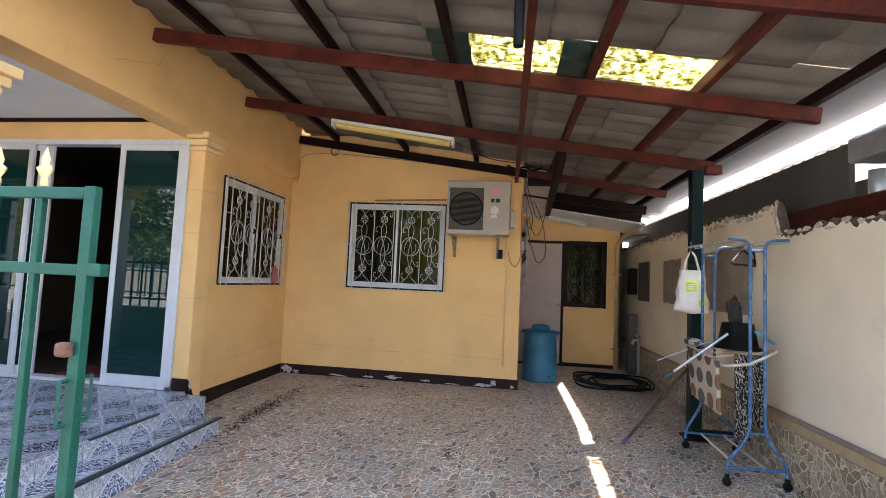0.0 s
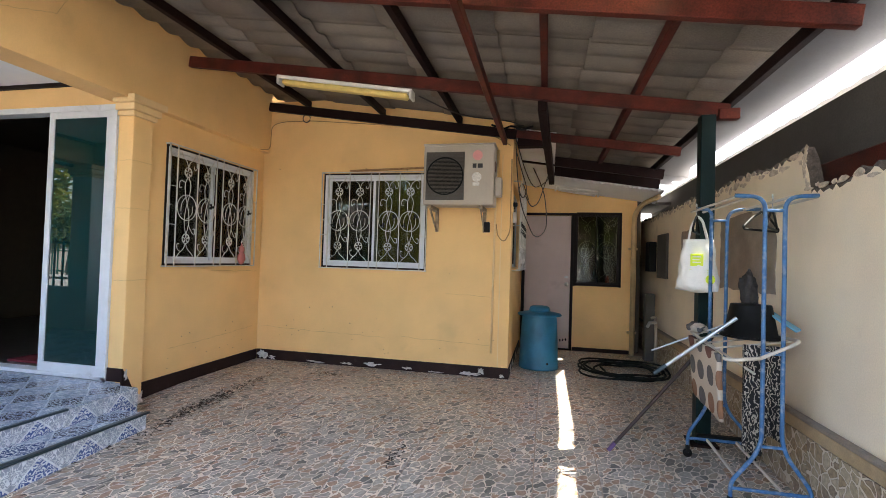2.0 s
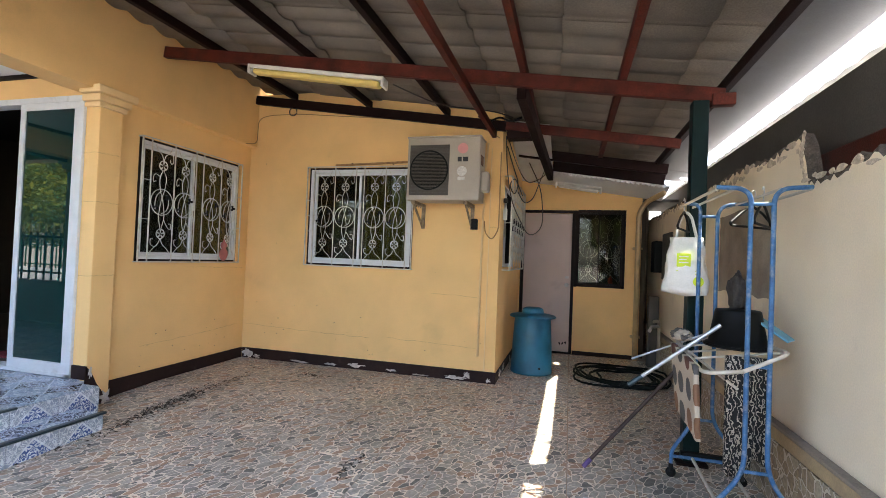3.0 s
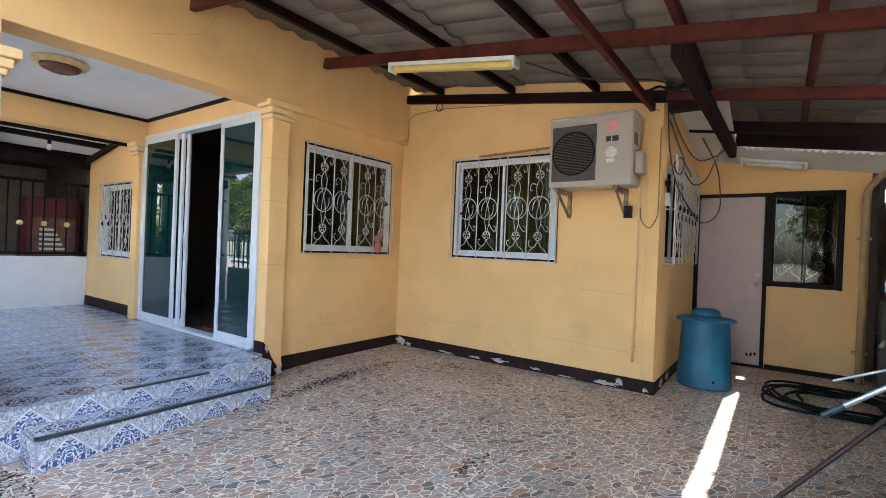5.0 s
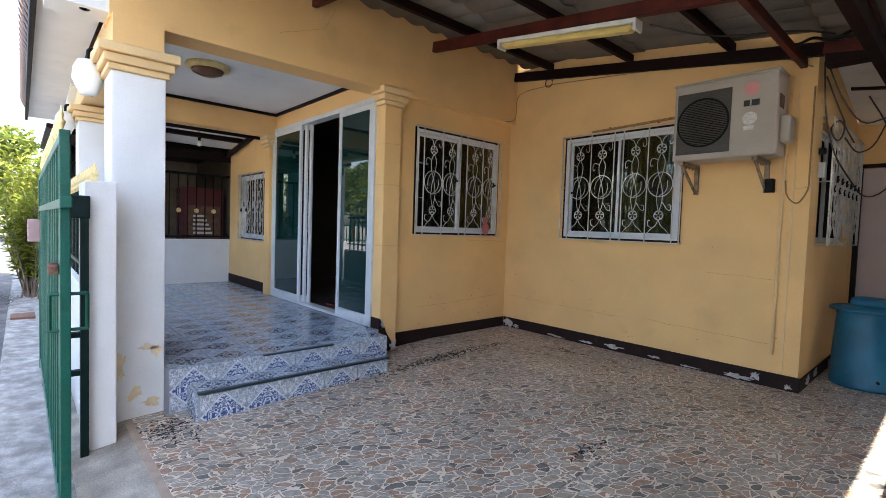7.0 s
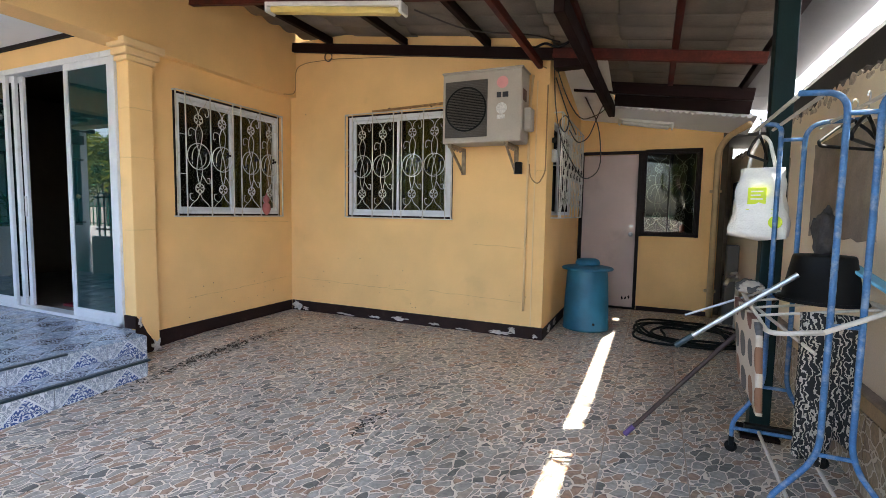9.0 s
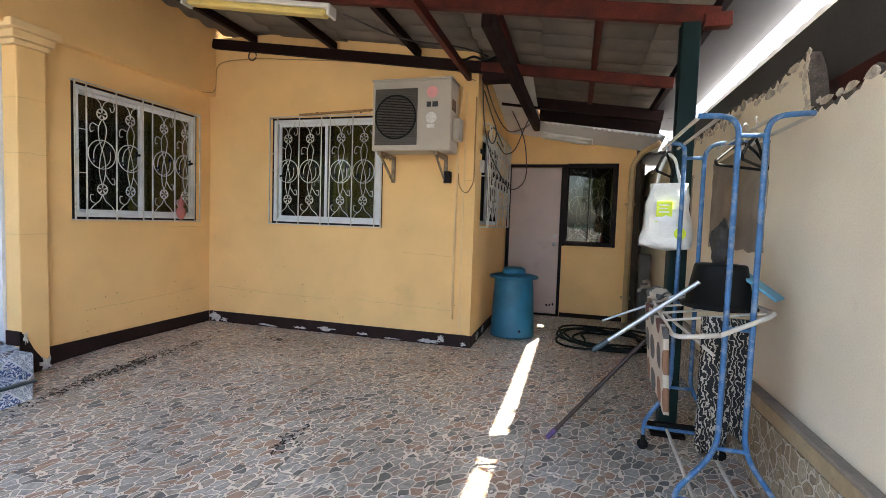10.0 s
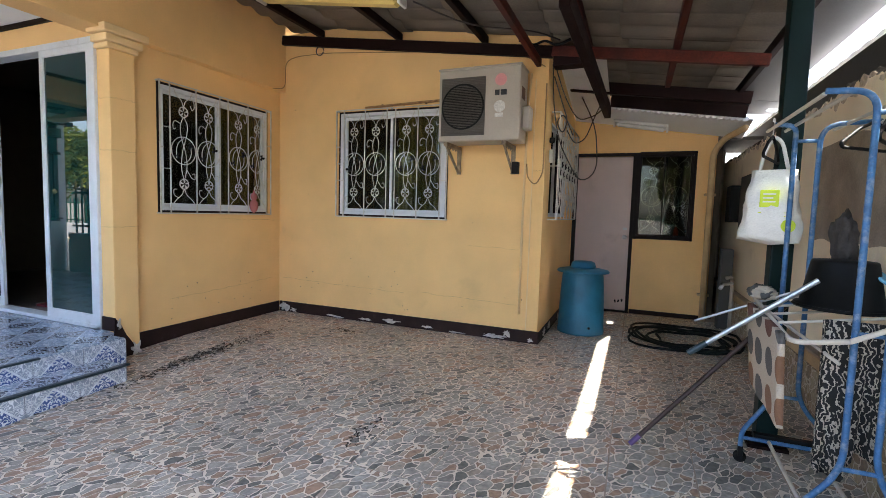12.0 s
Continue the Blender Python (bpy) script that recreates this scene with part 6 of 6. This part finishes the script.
def tree(x, y, height, spread, seed, label, leaf=None, z=-0.3, clumps=26, leaves=190, size=0.13):
    rnd = random.Random(seed)
    o = thing("tree", label, "tree", at=(0, 0, 0))
    tb = bmesh.new()
    base = Vector((x, y, z))
    trunk = [base + Vector((rnd.uniform(-0.1, 0.1) * k, rnd.uniform(-0.1, 0.1) * k, height * 0.14 * k)) for k in range(5)]
    tube(trunk, [0.2 * height / 6, 0.15 * height / 6, 0.13 * height / 6, 0.1 * height / 6, 0.06 * height / 6], 9, bm=tb)
    cb_ = bmesh.new()
    for k in range(clumps):
        a, h = rnd.uniform(0, 6.28), rnd.uniform(0.38, 1.0)
        r = spread * math.sqrt(rnd.uniform(0.05, 1)) * (1.15 - abs(h - 0.62) * 1.3)
        c = base + Vector((r * math.cos(a), r * math.sin(a), height * h))
        if k % 2 == 0:
            tube([trunk[rnd.randint(2, 4)], (trunk[3] + c) / 2 + Vector((0, 0, -0.1)), c], [0.05, 0.035, 0.012], 5, bm=tb)
        leaf_cloud(cb_, c, spread * rnd.uniform(0.26, 0.42), leaves, size, rnd)
    part("trunk", tb, BARK, o)
    part("crown", cb_, leaf or LEAF, o)
    return o


tree(-33, 0.5, 5.4, 3.2, 1, "broad leafy green tree beside the lane", size=0.2)
tree(-38, 5.5, 5.6, 4.0, 2, "broad leafy green tree beside the lane", size=0.2)
tree(-27, 5.0, 3.8, 2.4, 3, "light green leafy tree beside the lane", LEAF2, size=0.16)
tree(-44, -3.5, 6.2, 4.0, 4, "broad leafy green tree beside the lane", size=0.22)
tree(-21, 4.2, 3.6, 1.7, 5, "light green leafy young tree by the fence", LEAF2, size=0.13)
tree(-4.5, -8.5, 5.5, 2.6, 6, "leafy green garden tree across the lane")
tree(4.5, -8.0, 4.8, 2.2, 7, "leafy green garden tree across the lane")
for k, (tx, ty, th) in enumerate(((-14.5, -7.4, 4.6), (-18.0, -8.0, 5.2), (-22.5, -7.4, 4.8), (-27.5, -8.2, 5.6))):
    tree(tx, ty, th, 2.3, 40 + k, "leafy green garden tree across the lane", LEAF2 if k % 2 else LEAF, size=0.15)
tree(-11, -8.6, 5.6, 2.8, 8, "leafy green garden tree across the lane")


def shrub(x, y, h, seed, label):
    rnd = random.Random(seed)
    o = thing("shrub", label, "shrub")
    sb, lb = bmesh.new(), bmesh.new()
    for k in range(30):
        a = rnd.uniform(0, 6.28)
        top = Vector((x + rnd.gauss(0, 0.5), y + rnd.gauss(0, 0.22), -0.25 + h * rnd.uniform(0.6, 1)))
        foot = Vector((x + rnd.gauss(0, 0.1), y + rnd.gauss(0, 0.08), -0.25))
        tube([foot, (foot + top) / 2 + Vector((rnd.gauss(0, 0.05), 0, 0)), top], [0.014, 0.010, 0.004], 5, bm=sb)
        for j in range(60):
            p = foot.lerp(top, rnd.uniform(0.25, 1.05))
            d = Vector((rnd.gauss(0, 1), rnd.gauss(0, 0.7), rnd.uniform(0.1, 1))).normalized() * rnd.uniform(0.12, 0.26)
            s = d.cross(Vector((0, 0, 1))).normalized() * 0.026
            lb.faces.new([lb.verts.new(q) for q in (p, p + d * 0.5 + s, p + d - Vector((0, 0, 0.03)), p + d * 0.5 - s)])
    part("stem", sb, BARK, o)
    part("foliage", lb, LEAF2, o)
    return o


shrub(-9.5, 1.80, 1.9, 1, "tall leafy green shrub beside the gutter")
shrub(-10.6, 1.78, 2.3, 2, "tall leafy green shrub beside the gutter")
shrub(-12.2, 1.80, 2.7, 3, "tall leafy green shrub beside the gutter")
litter("leaf_litter", -9.2, 1.45, 0.5, 0.14, 400, 9, "brown dry leaves fallen under the shrubs", lambda y: -0.21)
tagged(obj("drain_grate", box(-7.6, -7.2, 1.52, 1.78, -0.23, -0.195, 0.005), RUST), "rusty steel drain grate in the gutter", "grate")

car = thing("car", "white parked hatchback at the side of the lane", "car", at=(-40.0, -0.9, -0.25))
b = bmesh.new()
sect = [(-1.9, 0.45, 0.62), (-1.85, 0.3, 0.85), (-1.5, 0.28, 0.92), (-0.9, 0.28, 0.96), (0.0, 0.28, 0.97), (1.0, 0.28, 0.95), (1.7, 0.3, 0.8), (1.9, 0.42, 0.62)]
rows = [[b.verts.new((x, y, z)) for y, z in ((-0.82, lo), (-0.86, (lo + hi) / 2), (-0.78, hi), (0.78, hi), (0.86, (lo + hi) / 2), (0.82, lo))] for x, lo, hi in sect]
for A, B in zip(rows, rows[1:]):
    for k in range(6):
        b.faces.new((A[k], A[(k + 1) % 6], B[(k + 1) % 6], B[k]))
b.faces.new(rows[0][::-1]), b.faces.new(rows[-1])
bmesh.ops.recalc_face_normals(b, faces=b.faces[:])
part("body", b, CARPAINT, car, smooth=False)
b = bmesh.new()
rows = [[b.verts.new((x, s * y, z)) for x, y, z in ((-1.6, 0.74, 0.93), (-1.15, 0.62, 1.42), (0.25, 0.62, 1.46), (0.95, 0.74, 0.95))] for s in (-1, 1)]
for k in range(3):
    b.faces.new((rows[0][k], rows[0][k + 1], rows[1][k + 1], rows[1][k]))
b.faces.new(rows[0]), b.faces.new(rows[1][::-1])
bmesh.ops.recalc_face_normals(b, faces=b.faces[:])
part("cabin", b, CARPAINT, car)
part("windscreen", bar((0.36, 0, 1.40), (0.92, 0, 1.0), 1.2, 0.02), BLACK, car)
part("rear_window", bar((-1.24, 0, 1.38), (-1.56, 0, 1.0), 1.2, 0.02), BLACK, car)
for s in (-1, 1):
    part("side_window", bar((-1.1, s * 0.685, 1.2), (0.5, s * 0.685, 1.2), 0.02, 0.32), BLACK, car)
    part("headlight", box(1.78, 1.86, s * 0.62 - 0.14, s * 0.62 + 0.14, 0.66, 0.76, 0.02), CHROME, car)
    for x in (-1.2, 1.2):
        w = part("wheel", lathe([(0.15, -0.09), (0.3, -0.085), (0.31, 0), (0.3, 0.085), (0.15, 0.09)], sides=22), BLACK, car, smooth=True)
        w.matrix_local = pose(x, s * 0.78, 0.31, 90, 0, 0)
        part("rim", lathe([(0.02, -0.094), (0.18, -0.092), (0.18, 0.092), (0.02, 0.094)], sides=18), CHROME, w)


def house(x, y, w, d, h, face, label, roof_mat):
    """A plain low house with a pitched roof, a door and windows on the side towards the lane (face: +1 or -1 along y)."""
    o = thing("house", label, "house", group="houses along the lane")
    part("wall", box(x, x + w, y, y + d, -0.3, h), WHITE, o)
    b = bmesh.new()
    e = 0.6
    ridge = [b.verts.new((x - e, y + d / 2, h + 1.5)), b.verts.new((x + w + e, y + d / 2, h + 1.5))]
    for s in (-e, d + e):
        ev = [b.verts.new((x - e, y + s, h - 0.15)), b.verts.new((x + w + e, y + s, h - 0.15))]
        b.faces.new((ev[0], ev[1], ridge[1], ridge[0]))
    part("roof", b, roof_mat, o)
    yf = y + d if face > 0 else y
    for k in range(3):
        wx = x + w * (k + 0.5) / 3
        wo = part("window", box(wx - 0.6, wx + 0.6, yf - 0.03, yf + 0.03, 0.7, 1.9), BLACK, o)
        fb = bmesh.new()
        for q in (-0.64, 0.0, 0.6):
            box(wx + q, wx + q + 0.04, yf - 0.05, yf + 0.05, 0.66, 1.94, bm=fb)
        part("window_frame", fb, ALU, wo)
    return o


house(-9, -15, 9, 5, 2.6, 1, "low white house with a grey roof across the lane", FASCIA)
house(3, -15, 9, 5, 2.6, 1, "low white house with a brown roof across the lane", ROOFTILE)
house(-52, 6, 12, 6, 2.8, -1, "low white house far down the lane", FASCIA)
of = thing("fence", "green barred fence on a white base across the lane", "fence")
part("base", box(-32, 12, -5.6, -5.45, -0.3, 0.35), WHITE, of)
for z in (0.45, 1.15):
    part("rail", box(-32, 12, -5.55, -5.51, z, z + 0.05), GREEN, of)
for k in range(175):
    x = -31.9 + k * 0.25
    part("picket", box(x, x + 0.035, -5.545, -5.515, 0.35, 1.35), GREEN, of)
tr = thing("tarpaulin_wall", "pale far wall along the lane", "wall")
part("panel", box(-60, -30, 7.5, 7.7, -0.3, 1.6), WHITE, tr)

# ---- tiles of the floors and risers, piece by piece ----
def tile_mesh(name, w, d, t, mat, gap=0.0022):
    me = bpy.data.meshes.new(name)
    b = bmesh.new()
    g = gap
    w, d = w / 2 - g, d / 2 - g
    e = 0.0015
    lo = [b.verts.new((sx * w, sy * d, -t)) for sx, sy in ((-1, -1), (1, -1), (1, 1), (-1, 1))]
    mid = [b.verts.new((sx * w, sy * d, -e)) for sx, sy in ((-1, -1), (1, -1), (1, 1), (-1, 1))]
    hi = [b.verts.new((sx * (w - e), sy * (d - e), 0)) for sx, sy in ((-1, -1), (1, -1), (1, 1), (-1, 1))]
    for A, B in ((lo, mid), (mid, hi)):
        for k in range(4):
            b.faces.new((A[k], A[(k + 1) % 4], B[(k + 1) % 4], B[k]))
    b.faces.new(hi)
    b.to_mesh(me)
    b.free()
    me.materials.append(mat)
    return me


def lay(name, me, parent, m):
    ob = new(name, me)
    ob.parent = parent
    ob.matrix_world = m
    return ob


rnd = random.Random(21)
T = 0.4
big = tile_mesh("tile", T, T, 0.012, PEBBLE, 0.0038)
porch = bpy.data.objects["porch_floor"]
step = bpy.data.objects["step"]
for i in range(-9, 4):
    for j in range(0, 16):
        x, y = 0.85 + T * (i + 0.5), 2.58 - T + T * (j + 0.5)
        if x < -2.75 or x > 2.56 or y > 8.3:
            continue
        if y > 6.4 and x < 0.4:
            continue
        if x + 0.2 < -2.235 and y < 4.0:
            continue
        y0, y1 = y - T / 2, y + T / 2
        z0, z1 = floor_z(y0), floor_z(y1)
        a = math.degrees(math.atan2(z1 - z0, T))
        lay("tile", big, floor, pose(x, y, (z0 + z1) / 2 + rnd.uniform(-0.0008, 0.0008), a, 0, rnd.choice((0, 90, 180, 270)) if a == 0 else 0))
P = 0.3
small = tile_mesh("tile", P, P, 0.012, BLUETILE)
riser = tile_mesh("tile", P, P, 0.010, BLUERISER)
for i in range(16):
    for j in range(7):
        x, y = -2.235 - P * (i + 0.5), 2.38 + P * (j + 0.5)
        if y > 4.35 or x < -7 or (i == 0 and y > 4.2):
            continue
        lay("tile", small, porch, pose(x, min(y, 4.27 - 0.15), PORCH, 0, 0, 0) if y < 4.2 else pose(x, 4.17, PORCH - 0.004))
for j in range(6):
    y = 2.38 + P * (j + 0.5)
    if y + 0.15 > 4.2:
        break
    lay("tile", riser, porch, pose(-2.225, y, PORCH - 0.155, 0, 90, 0))
half = tile_mesh("tile", 0.25, P, 0.010, BLUETILE)
for j in range(5):
    y = 2.51 + P * (j + 0.5)
    lay("tile", half, step, pose(-2.105, y, 0.070, 0, 0, 0))
    lay("tile", riser, step, pose(-1.975, y, 0.055 - 0.15, 0, 90, 0))
lay("tile", half, step, pose(-2.11, 2.49, -0.09, 90, 0, 0))
ws = tile_mesh("tile", 0.36, 0.3, 0.010, PEBBLE_WALL)
for j in range(24):
    y = 2.0 + 0.3 * (j + 0.5)
    lay("tile", ws, bw, pose(2.353, y, 0.162, 0, -90, 0))
